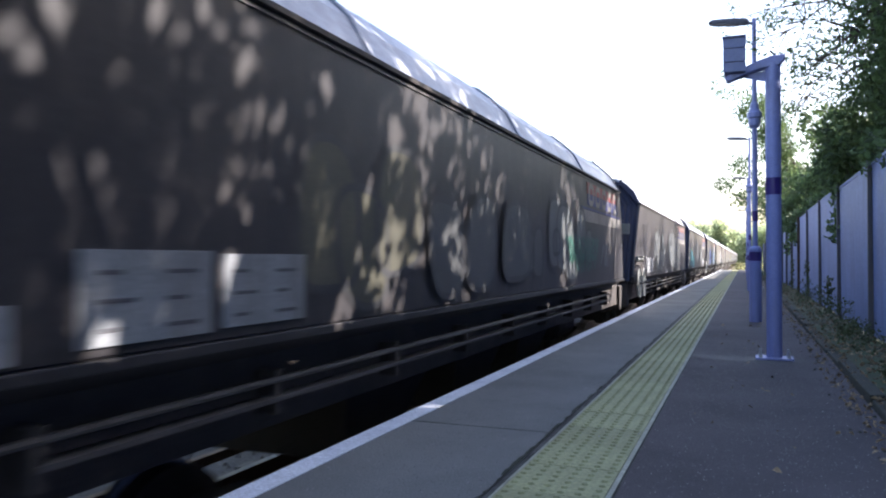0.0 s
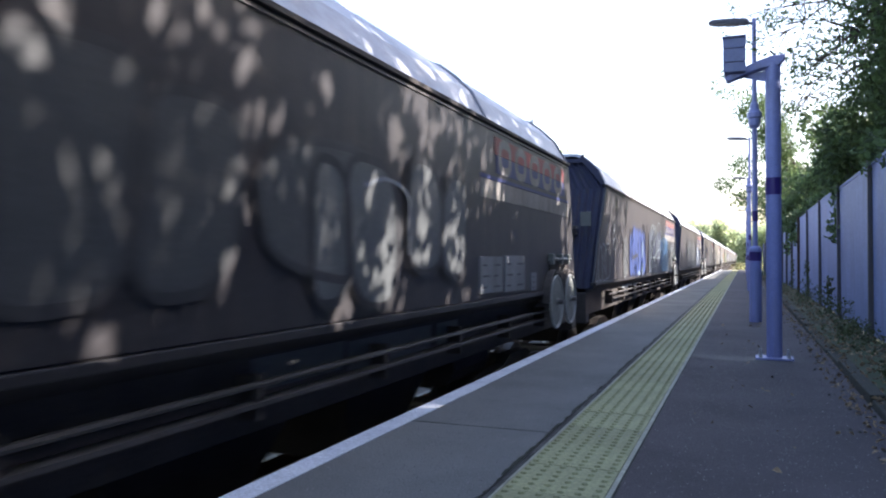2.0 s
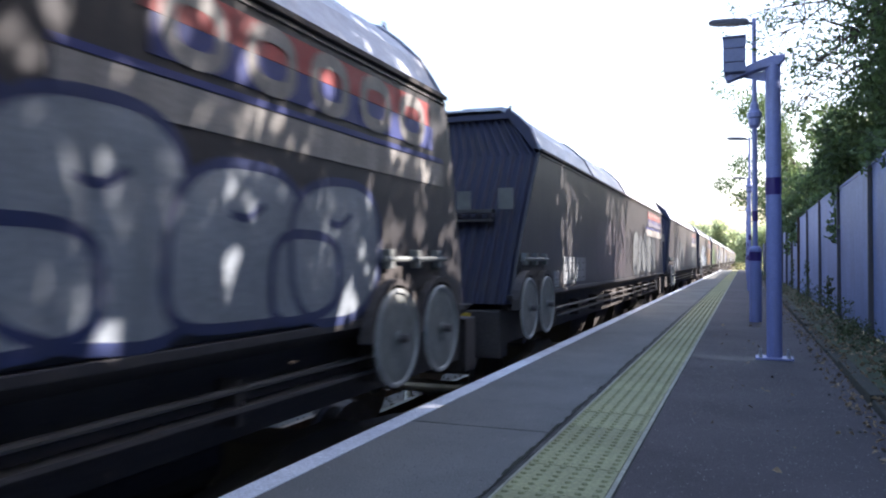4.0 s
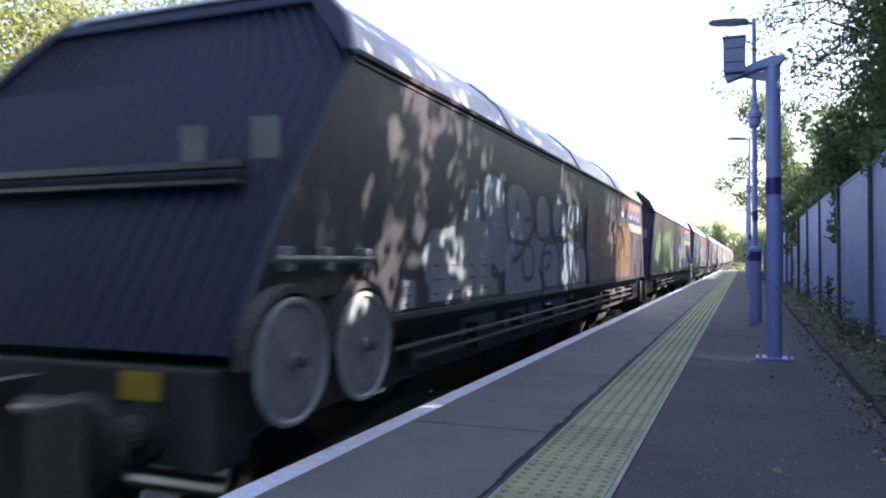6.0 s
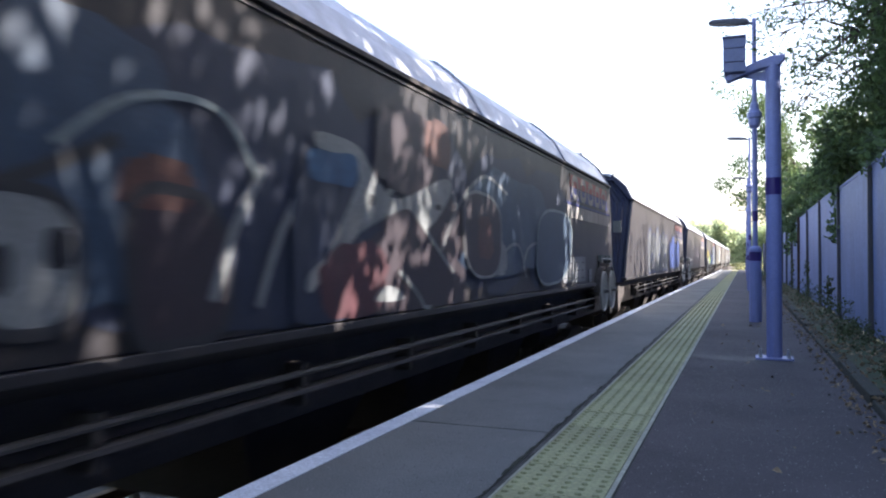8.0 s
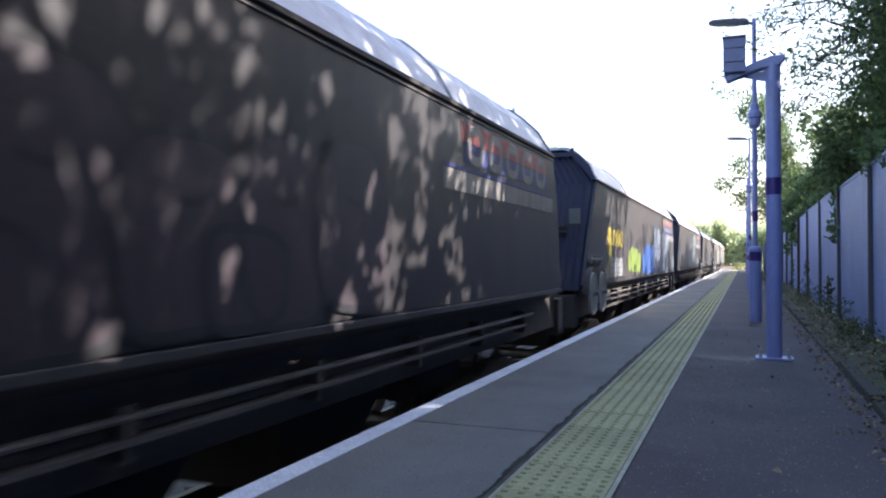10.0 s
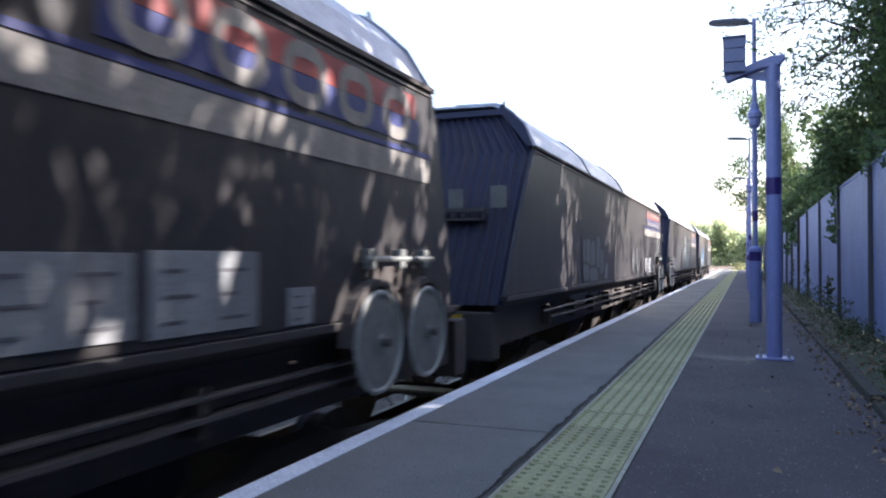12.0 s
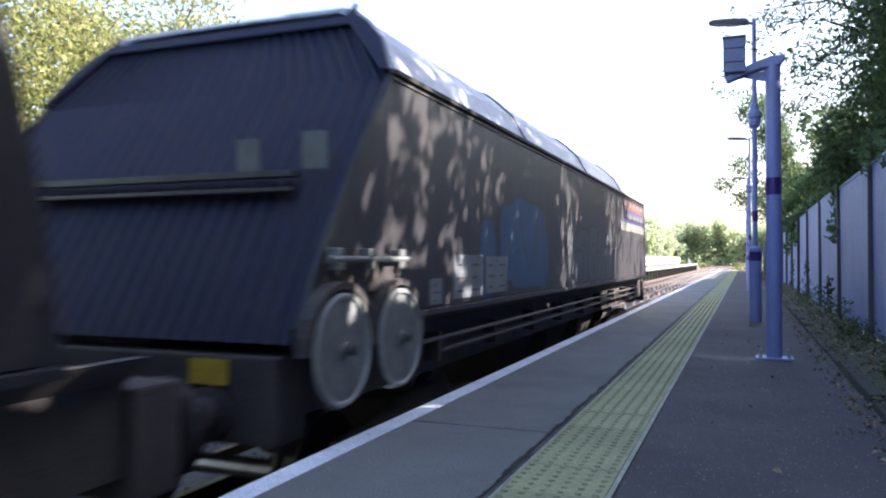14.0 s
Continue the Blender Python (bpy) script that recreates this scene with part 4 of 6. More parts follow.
def logo(e):
    """Two-tone blocks, line and cream stripe near the trailing end."""
    part("emblem_upper", boxed(HALF, HALF + 0.005, LEN - 2.80, LEN - 0.30, 2.655, 2.80), M_RED, e, "red painted band")
    part("emblem_lower", boxed(HALF, HALF + 0.005, LEN - 2.75, LEN - 0.24, 2.505, 2.652), M_NAVY, e, "navy painted band")
    for k in range(5):
        c = LEN - 2.52 + k * 0.49
        b = bmesh.new()
        ring = [(c + 0.15 * math.copysign(abs(math.cos(q)) ** 0.7, math.cos(q)), 2.65 + 0.115 * math.copysign(abs(math.sin(q)) ** 0.7, math.sin(q))) for q in [(i + 0.5) * math.pi / 10 for i in range(20)]]
        ribbon(b, ring, 0.075, HALF + 0.008, True)
        part("emblem_ring", b, M_CREAM, e, "pale painted ring")
    part("emblem_line", boxed(HALF, HALF + 0.005, LEN - 3.15, LEN - 0.06, 2.440, 2.470), M_NAVY, e, "navy painted line")
    part("emblem_stripe", boxed(HALF, HALF + 0.005, LEN - 3.15, LEN - 0.04, 2.285, 2.432), M_CREAM, e, "worn cream stripe")


def rake(bm):
    """Lean the ends of the hood back: the leading one with the slope of the end, the trailing one less."""
    for v in bm.verts:
        up = max(0.0, v.co.z - 2.905)
        if v.co.y < 0.2:
            v.co.y += 0.58 * up
        elif v.co.y > LEN - 0.2:
            v.co.y -= 0.25 * up
    return bm


def wagon_base():
    e = empty("hopper_wagon")
    # side sheets
    for sx in (-1, 1):
        x0, x1 = sorted((sx * (HALF - 0.03), sx * HALF))
        bm = bmesh.new()
        pts = END_LINE + [(LEN - y, z) for y, z in reversed(TAIL_LINE)]
        a, b = [bm.verts.new((x0, p, z)) for p, z in pts], [bm.verts.new((x1, p, z)) for p, z in pts]
        for i in range(10):
            bm.faces.new((a[i], a[(i + 1) % 10], b[(i + 1) % 10], b[i]))
        bm.faces.new(a[::-1]), bm.faces.new(b)
        bmesh.ops.recalc_face_normals(bm, faces=bm.faces)
        bmesh.ops.bevel(bm, geom=bm.edges[:], offset=0.006, segments=2, affect="EDGES")
        part("side_sheet", bm, M_SIDE, e, "dark dirty steel side sheet")
        x0, x1 = sorted((sx * (HALF - 0.02), sx * (HALF + 0.022)))
        part("top_rail", boxed(x0, x1, 0.0, LEN, Z1 - 0.002, Z1 + 0.03, 0.006), M_UNDER, e)
        x0, x1 = sorted((sx * (HALF - 0.06), sx * (HALF + 0.02)))
        part("top_bead", boxed(min(sx * HALF, sx * (HALF + 0.008)), max(sx * HALF, sx * (HALF + 0.008)), 0.0, LEN, Z1 - 0.034, Z1 - 0.020), M_PIPE, e, "pale worn bead")
        part("sill_angle", boxed(x0, x1, -SLANT, LEN + 0.34, Z0 - 0.045, Z0 - 0.004, 0.006), M_SIDE, e)
        # inturned skirt, solebar and pipes
        bm = extrude_y(bmesh.new(), [(sx * 1.31, Z0 - 0.03), (sx * 1.20, 1.36), (sx * 1.20, 1.02), (sx * 1.12, 1.02), (sx * 1.12, 1.40), (sx * 1.25, Z0 - 0.03)], -0.75, LEN + 0.75)
        part("solebar", bm, M_UNDER, e)
        part("air_pipe", rodded((sx * 1.30, 0.6, 1.257), (sx * 1.30, LEN - 0.6, 1.257), 0.016, seg=8), M_PIPE, e, "worn steel pipe")
        part("step_board", boxed(min(sx * 1.24, sx * 1.33), max(sx * 1.24, sx * 1.33), 0.9, LEN - 0.9, 1.165, 1.185), M_PIPE, e, "narrow worn steel footboard")
        for k in range(9):
            y = 0.9 + k * (LEN - 1.8) / 8
            part("pipe_bracket", boxed(min(sx * 1.2, sx * 1.31), max(sx * 1.2, sx * 1.31), y - 0.02, y + 0.02, 1.10, 1.30), M_UNDER, e)
        # roof flank in four covers, bowed
        n = 4
        for k in range(n):
            y0, y1 = k * LEN / n + 0.012, (k + 1) * LEN / n - 0.012
            prof = [(1.355, 2.903), (1.225, 3.135), (1.08, 3.275), (0.95, 3.375), (0.86, 3.405), (0.42, 3.415), (0.0, 3.42), (0.0, 3.395), (0.42, 3.39), (0.84, 3.38), (0.93, 3.345), (1.05, 3.25), (1.20, 3.11), (1.32, 2.903)]
            part("roof_cover", rake(extrude_y(bmesh.new(), [(sx * x, z) for x, z in prof], y0, y1)), M_ROOF, e, "pale grey curved roof cover")
        for k in range(n + 1):
            y = min(max(k * LEN / n, 0.03), LEN - 0.03)
            part("roof_rib", rake(tube(bmesh.new(), [(sx * x, y, z) for x, z in ((1.36, 2.905), (1.232, 3.14), (1.086, 3.281), (0.955, 3.382), (0.86, 3.412), (0.42, 3.422))], 0.014, 6)), M_ROOF, e)
    for flip in (False, True):
        # hood end plate with raised lip
        def yy(y):
            return LEN - y if flip else y
        prof = [(1.35, 2.905), (1.23, 3.14), (1.085, 3.28), (0.985, 3.35), (0.975, 3.43), (0.92, 3.335), (-0.92, 3.335), (-0.975, 3.43), (-0.985, 3.35), (-1.085, 3.28), (-1.23, 3.14), (-1.35, 2.905), (-1.30, 2.905), (-0.98, 3.27), (0.98, 3.27), (1.30, 2.905)]
        bm = extrude_y(bmesh.new(), prof, min(yy(-0.02), yy(0.02)), max(yy(-0.02), yy(0.02)))
        part("roof_end", rake(bm), M_ROOF if flip else M_END, e, "pale hood end plate" if flip else "dark blue hood end plate with raised corners")
        end_of_wagon(e, flip)
    # hopper bottoms between the bogies
    for y0 in (3.1, 5.05, 7.0):
        bm = bmesh.new()
        a = [bm.verts.new((x, y, 1.42)) for x, y in ((-1.1, y0), (1.1, y0), (1.1, y0 + 1.9), (-1.1, y0 + 1.9))]
        b = [bm.verts.new((x, y, 0.45)) for x, y in ((-0.8, y0 + 0.6), (0.8, y0 + 0.6), (0.8, y0 + 1.3), (-0.8, y0 + 1.3))]
        for i in range(4):
            bm.faces.new((a[i], a[(i + 1) % 4], b[(i + 1) % 4], b[i]))
        bm.faces.new(b), bm.faces.new(a[::-1])
        bmesh.ops.recalc_face_normals(bm, faces=bm.faces)
        part("hopper_chute", bm, M_UNDER, e)
    part("centre_sill", boxed(-0.3, 0.3, -0.75, LEN + 0.75, 1.0, 1.4), M_UNDER, e)
    part("air_reservoir", rodded((0.85, 9.0, 0.9), (0.85, 9.9, 0.9), 0.17, seg=14), M_UNDER, e)
    bogie(e, 1.15)
    bogie(e, LEN - 1.15)
    logo(e)
    return e


PAINT = {}


def paint(rgb):
    if rgb not in PAINT:
        PAINT[rgb] = mat("spray_paint", tuple(c * 0.95 for c in rgb), tuple(c * 0.62 for c in rgb), 1.8, 0.5, streak=tuple(c * 0.55 + 0.012 for c in rgb))
        PAINT[rgb].node_tree.nodes["Principled BSDF"].inputs["Sheen Weight"].default_value = 0.05
    return PAINT[rgb]


def ribbon(bm, pts, w, x, closed=True):
    """A flat painted stroke along pts."""
    n = len(pts)
    rows = []
    for i in range(n):
        a, b = pts[(i - 1) % n if closed else max(i - 1, 0)], pts[(i + 1) % n if closed else min(i + 1, n - 1)]
        d = Vector((b[0] - a[0], b[1] - a[1]))
        d.normalize()
        nx, nz = -d.y * w / 2, d.x * w / 2
        p = pts[i]
        rows.append((bm.verts.new((x, p[0] + nx, p[1] + nz)), bm.verts.new((x, p[0] - nx, p[1] - nz))))
    for i in range(n if closed else n - 1):
        q, r = rows[i], rows[(i + 1) % n]
        bm.faces.new((q[0], q[1], r[1], r[0]))


def curve(pts, closed=False, step=6):
    """A smooth line through pts."""
    n = len(pts)
    out = []
    for i in range(n if closed else n - 1):
        p = [pts[(i + d) % n] if closed else pts[max(0, min(n - 1, i + d))] for d in (-1, 0, 1, 2)]
        for j in range(step):
            t = j / step
            out.append(tuple(0.5 * (2 * p[1][c] + (p[2][c] - p[0][c]) * t + (2 * p[0][c] - 5 * p[1][c] + 4 * p[2][c] - p[3][c]) * t * t + (3 * p[1][c] - p[0][c] - 3 * p[2][c] + p[3][c]) * t ** 3) for c in (0, 1)))
    if not closed:
        out.append(tuple(pts[-1]))
    return out


def on_sheet(pts):
    """Keep a painted outline on the side sheet, with no point twice."""
    out = []
    for y, z in pts:
        z = max(Z0 + 0.008, min(Z1 - 0.04, z))
        y = max(0.02 - SLANT * max(0.0, Z1 - 0.05 - z) / (Z1 - Z0), min(LEN - 0.03, y))
        if not out or (out[-1][0] - y) ** 2 + (out[-1][1] - z) ** 2 > 2e-6:
            out.append((y, z))
    return out


COATS = {}
SPRAY_SEED = random.Random(77)


def coat(w):
    """Each coat of paint lies a little over the one before."""
    COATS[w.name] = COATS.get(w.name, 0) + 1
    return HALF + 0.0025 + 0.0005 * COATS[w.name]


def spray_shape(w, pts, colour, smooth=True):
    """A filled patch of paint with a closed outline."""
    pts = on_sheet(curve(pts, True, 4) if smooth else pts)
    bm = bmesh.new()
    x = coat(w)
    bm.faces.new([bm.verts.new((x, y, z)) for y, z in pts])
    bmesh.ops.triangulate(bm, faces=bm.faces)
    bm.normal_update()
    for f in bm.faces:
        if f.normal.x < 0:
            f.normal_flip()
    part("graffiti_fill", bm, paint(colour), w, "sprayed graffiti shape")


def spray_line(w, pts, colour, width):
    """A sprayed stroke through pts."""
    pts = on_sheet(curve(pts))
    if len(pts) < 3:
        return
    bm = bmesh.new()
    ribbon(bm, pts, width, coat(w), False)
    part("graffiti_stroke", bm, paint(colour), w, "sprayed graffiti line")


def bubble(w, y, z, half, high, fill, line, width=0.045):
    """One swollen letter: a wobbly rounded shape, flatter at its foot, with an outline where it has one."""
    g = SPRAY_SEED
    sq, lean = g.uniform(0.62, 0.85), g.uniform(-0.10, 0.10)
    ph = g.uniform(0, 6.28)
    pts = []
    for i in range(30):
        a = 2 * math.pi * i / 30
        c, s = math.cos(a), math.sin(a)
        r = 1 + 0.05 * math.sin(2 * a + ph) + 0.035 * math.sin(3 * a + 2 * ph) + (0.05 * math.sin(7 * a + ph) + 0.04 * math.sin(11 * a) if line is None else 0)
        c, s = math.copysign(abs(c) ** sq, c) * r, math.copysign(abs(s) ** (sq if s > 0 else 0.55), s) * r
        pts.append((y + half * (c + lean * s), z + high * s))
    if fill:
        spray_shape(w, pts, fill, False)
    if line:
        o = on_sheet(pts)
        bm = bmesh.new()
        ribbon(bm, o, width, coat(w) + 0.0006, True)
        part("graffiti_outline", bm, paint(line), w, "sprayed outline")


def sill_spray(w, y0, y1, colour):
    """Overspray on the solebar below the letters, in uneven runs."""
    g = SPRAY_SEED
    y = y0
    while y < y1:
        ln = g.uniform(0.5, 1.3)
        b = bmesh.new()
        e = min(y + ln, y1)
        z0, z1 = 1.16 + g.uniform(0, 0.05), 1.352 - g.uniform(0, 0.03)
        tilt = g.uniform(-0.05, 0.05)
        b.faces.new([b.verts.new((1.203, p, z)) for p, z in ((y, z0), (e, z0), (e - tilt, z1), (y + tilt, z1))])
        part("graffiti_fill", b, paint(colour), w, "overspray on the solebar")
        y = e + g.uniform(0.05, 0.3)


def spray_tag(w, y0, y1, z0, z1, colour, rows, width):
    """Rows of looping handwriting that cannot be read."""
    g = SPRAY_SEED
    tall = (z1 - z0) / rows
    for r in range(rows):
        zc = z1 - tall * (r + 0.5)
        a, b = y0 + g.uniform(0, 0.15) * (y1 - y0), y1 - g.uniform(0, 0.2) * (y1 - y0)
        n = max(5, int((b - a) / (tall * 0.55)))
        pts, k = [], 0
        while k <= n:
            p = a + (b - a) * k / n
            up = g.uniform(0.25, 0.6) * (1 if k % 2 else -1)
            pts.append((p + g.uniform(-0.4, 0.5) * tall * 0.5, zc + up * tall))
            if g.random() < 0.16 and len(pts) > 3:
                spray_line(w, pts, colour, width)
                pts = []
            k += 1
        if len(pts) > 2:
            spray_line(w, pts, colour, width)


GREY, PALE, DARK = (0.105, 0.115, 0.115), (0.25, 0.28, 0.31), (0.010, 0.010, 0.012)
FADED, SMOKE, OLIVE = (0.060, 0.064, 0.064), (0.03, 0.03, 0.032), (0.070, 0.066, 0.040)
NAVY, BLUE, CYAN = (0.014, 0.027, 0.105), (0.021, 0.058, 0.235), (0.006, 0.115, 0.14)
DEEPNAVY, BLUE2, STEELBLUE, SPRAYBLUE = (0.013, 0.022, 0.050), (0.014, 0.085, 0.19), (0.028, 0.060, 0.105), (0.014, 0.085, 0.33)
GREEN, LIME, ORANGE, INKGREEN = (0.066, 0.128, 0.025), (0.17, 0.25, 0.025), (0.125, 0.062, 0.012), (0.012, 0.030, 0.012)
YELLOW, OCHRE, REDP, MAROON = (0.34, 0.27, 0.012), (0.14, 0.10, 0.016), (0.080, 0.023, 0.028), (0.075, 0.016, 0.035)
CHALK, SKYWHITE, INKBLACK, TEALGREEN = (0.23, 0.28, 0.28), (0.22, 0.30, 0.42), (0.008, 0.008, 0.012), (0.016, 0.125, 0.085)
PALEBLUE, SKYGREY, PALEGREY, GREYGREEN, SILVER = (0.155, 0.195, 0.235), (0.185, 0.225, 0.235), (0.135, 0.155, 0.165), (0.125, 0.14, 0.112), (0.24, 0.255, 0.25)
RUST, RUSTDARK = (0.10, 0.042, 0.030), (0.036, 0.024, 0.030)


def paint_first_wagon(w):
    bubble(w, 2.49, 2.01, 0.28, 0.39, OLIVE, SMOKE)
    bubble(w, 2.85, 1.87, 0.28, 0.32, OLIVE, SMOKE)
    bubble(w, 3.31, 2.08, 0.31, 0.38, OLIVE, SMOKE)
    bubble(w, 5.83, 1.90, 0.12, 0.19, FADED, DARK)
    bubble(w, 6.15, 1.87, 0.18, 0.23, FADED, DARK)
    bubble(w, 6.50, 1.86, 0.20, 0.24, FADED, DARK)
    bubble(w, 7.32, 2.09, 0.39, 0.38, GREY, DARK)
    bubble(w, 7.27, 1.98, 0.15, 0.14, FADED, DARK)
    bubble(w, 7.72, 2.03, 0.43, 0.39, GREY, DARK)
    bubble(w, 8.60, 2.09, 0.30, 0.32, GREY, DARK)
    bubble(w, 8.10, 1.78, 0.35, 0.23, GREY, DARK)
    bubble(w, 9.07, 1.96, 0.22, 0.22, GREY, DARK)
    spray_tag(w, 7.66, 9.94, 1.77, 2.08, TEALGREEN, 3, 0.04)
    spray_tag(w, 8.00, 9.63, 1.65, 1.90, TEALGREEN, 2, 0.03)
    spray_tag(w, 9.93, 10.53, 1.65, 1.99, PALE, 1, 0.022)
    bubble(w, 4.02, 1.88, 0.31, 0.32, FADED, SMOKE)
    bubble(w, 4.75, 1.92, 0.36, 0.35, FADED, SMOKE)
    bubble(w, 5.72, 1.95, 0.42, 0.35, FADED, SMOKE)


def paint_second_wagon(w):
    bubble(w, 5.39, 1.89, 0.23, 0.30, FADED, DARK)
    bubble(w, 5.86, 1.95, 0.24, 0.32, FADED, DARK)
    bubble(w, 6.41, 1.92, 0.25, 0.30, FADED, DARK)
    bubble(w, 2.96, 1.97, 0.50, 0.45, GREY, None)
    bubble(w, 2.77, 2.10, 0.10, 0.12, GREY, DARK, 0.05)
    bubble(w, 3.12, 2.09, 0.18, 0.15, GREY, DARK, 0.05)
    bubble(w, 3.45, 2.19, 0.21, 0.19, GREY, DARK, 0.05)
    bubble(w, 2.78, 1.72, 0.16, 0.14, GREY, DARK, 0.05)
    bubble(w, 3.15, 1.69, 0.22, 0.17, GREY, DARK, 0.05)
    bubble(w, 3.53, 1.71, 0.19, 0.20, GREY, DARK, 0.05)
    bubble(w, 3.87, 1.77, 0.20, 0.29, GREY, DARK)
    bubble(w, 4.26, 2.24, 0.31, 0.21, GREY, DARK)
    bubble(w, 4.34, 1.82, 0.33, 0.20, GREY, DARK)
    bubble(w, 4.71, 1.91, 0.22, 0.19, GREY, DARK)
    bubble(w, 6.87, 2.06, 1.03, 0.50, GREY, DARK)
    bubble(w, 8.13, 2.00, 0.99, 0.47, GREY, DARK)
    spray_line(w, [(2.84, 2.47), (3.01, 2.50), (3.20, 2.45), (3.34, 2.32)], DARK, 0.05)
    spray_line(w, [(3.23, 2.48), (3.46, 2.45), (3.74, 2.30)], DARK, 0.05)
    spray_line(w, [(2.66, 1.77), (2.92, 1.85), (3.40, 1.88)], DARK, 0.04)
    spray_line(w, [(6.10, 2.27), (6.45, 2.19), (6.98, 2.27)], DARK, 0.03)
    bubble(w, 8.32, 2.00, 0.18, 0.27, FADED, DARK)
    bubble(w, 8.70, 2.05, 0.23, 0.30, FADED, DARK)
    bubble(w, 9.23, 2.01, 0.23, 0.27, FADED, DARK)
    bubble(w, 8.30, 1.68, 0.46, 0.16, FADED, DARK)
    sill_spray(w, 2.6, 5.6, GREY)


def paint_third_wagon(w):
    spray_tag(w, -0.80, 0.30, 1.52, 1.92, SKYWHITE, 2, 0.032)
    bubble(w, -0.14, 1.63, 0.19, 0.24, OCHRE, None)
    bubble(w, 0.19, 1.72, 0.11, 0.24, OCHRE, None)
    bubble(w, 0.51, 1.84, 0.46, 0.31, CYAN, None)
    bubble(w, 1.33, 1.82, 0.54, 0.39, CYAN, None)
    bubble(w, 2.22, 1.70, 0.56, 0.24, CYAN, None)
    bubble(w, 0.85, 1.94, 0.35, 0.26, CYAN, None)
    bubble(w, 0.64, 2.17, 0.08, 0.04, OCHRE, None)
    bubble(w, 0.96, 2.17, 0.12, 0.05, OCHRE, None)
    bubble(w, 1.32, 2.16, 0.14, 0.05, OCHRE, None)
    bubble(w, 1.68, 2.13, 0.12, 0.04, OCHRE, None)
    spray_line(w, [(-0.01, 1.52), (-0.06, 1.76), (0.10, 2.00), (0.44, 2.13)], SMOKE, 0.05)
    spray_line(w, [(0.33, 1.50), (0.30, 1.76), (0.36, 1.92)], SMOKE, 0.04)
    bubble(w, 3.74, 2.04, 0.28, 0.35, FADED, SMOKE)
    bubble(w, 4.23, 2.08, 0.33, 0.44, FADED, SMOKE)
    bubble(w, 4.80, 2.08, 0.33, 0.42, FADED, SMOKE)
    bubble(w, 5.36, 2.05, 0.29, 0.38, FADED, SMOKE)
    bubble(w, 6.49, 2.03, 0.67, 0.35, FADED, SMOKE)
    bubble(w, 6.36, 1.93, 0.19, 0.34, GREY, DARK, 0.05)
    bubble(w, 6.82, 1.95, 0.29, 0.40, GREY, DARK, 0.05)
    bubble(w, 7.54, 2.06, 0.29, 0.34, GREY, DARK, 0.05)
    bubble(w, 8.06, 2.02, 0.25, 0.34, GREY, DARK, 0.05)
    spray_line(w, [(6.71, 2.19), (6.98, 2.25), (7.28, 2.16), (7.28, 1.82)], PALE, 0.025)
    sill_spray(w, 6.0, 8.6, GREY)


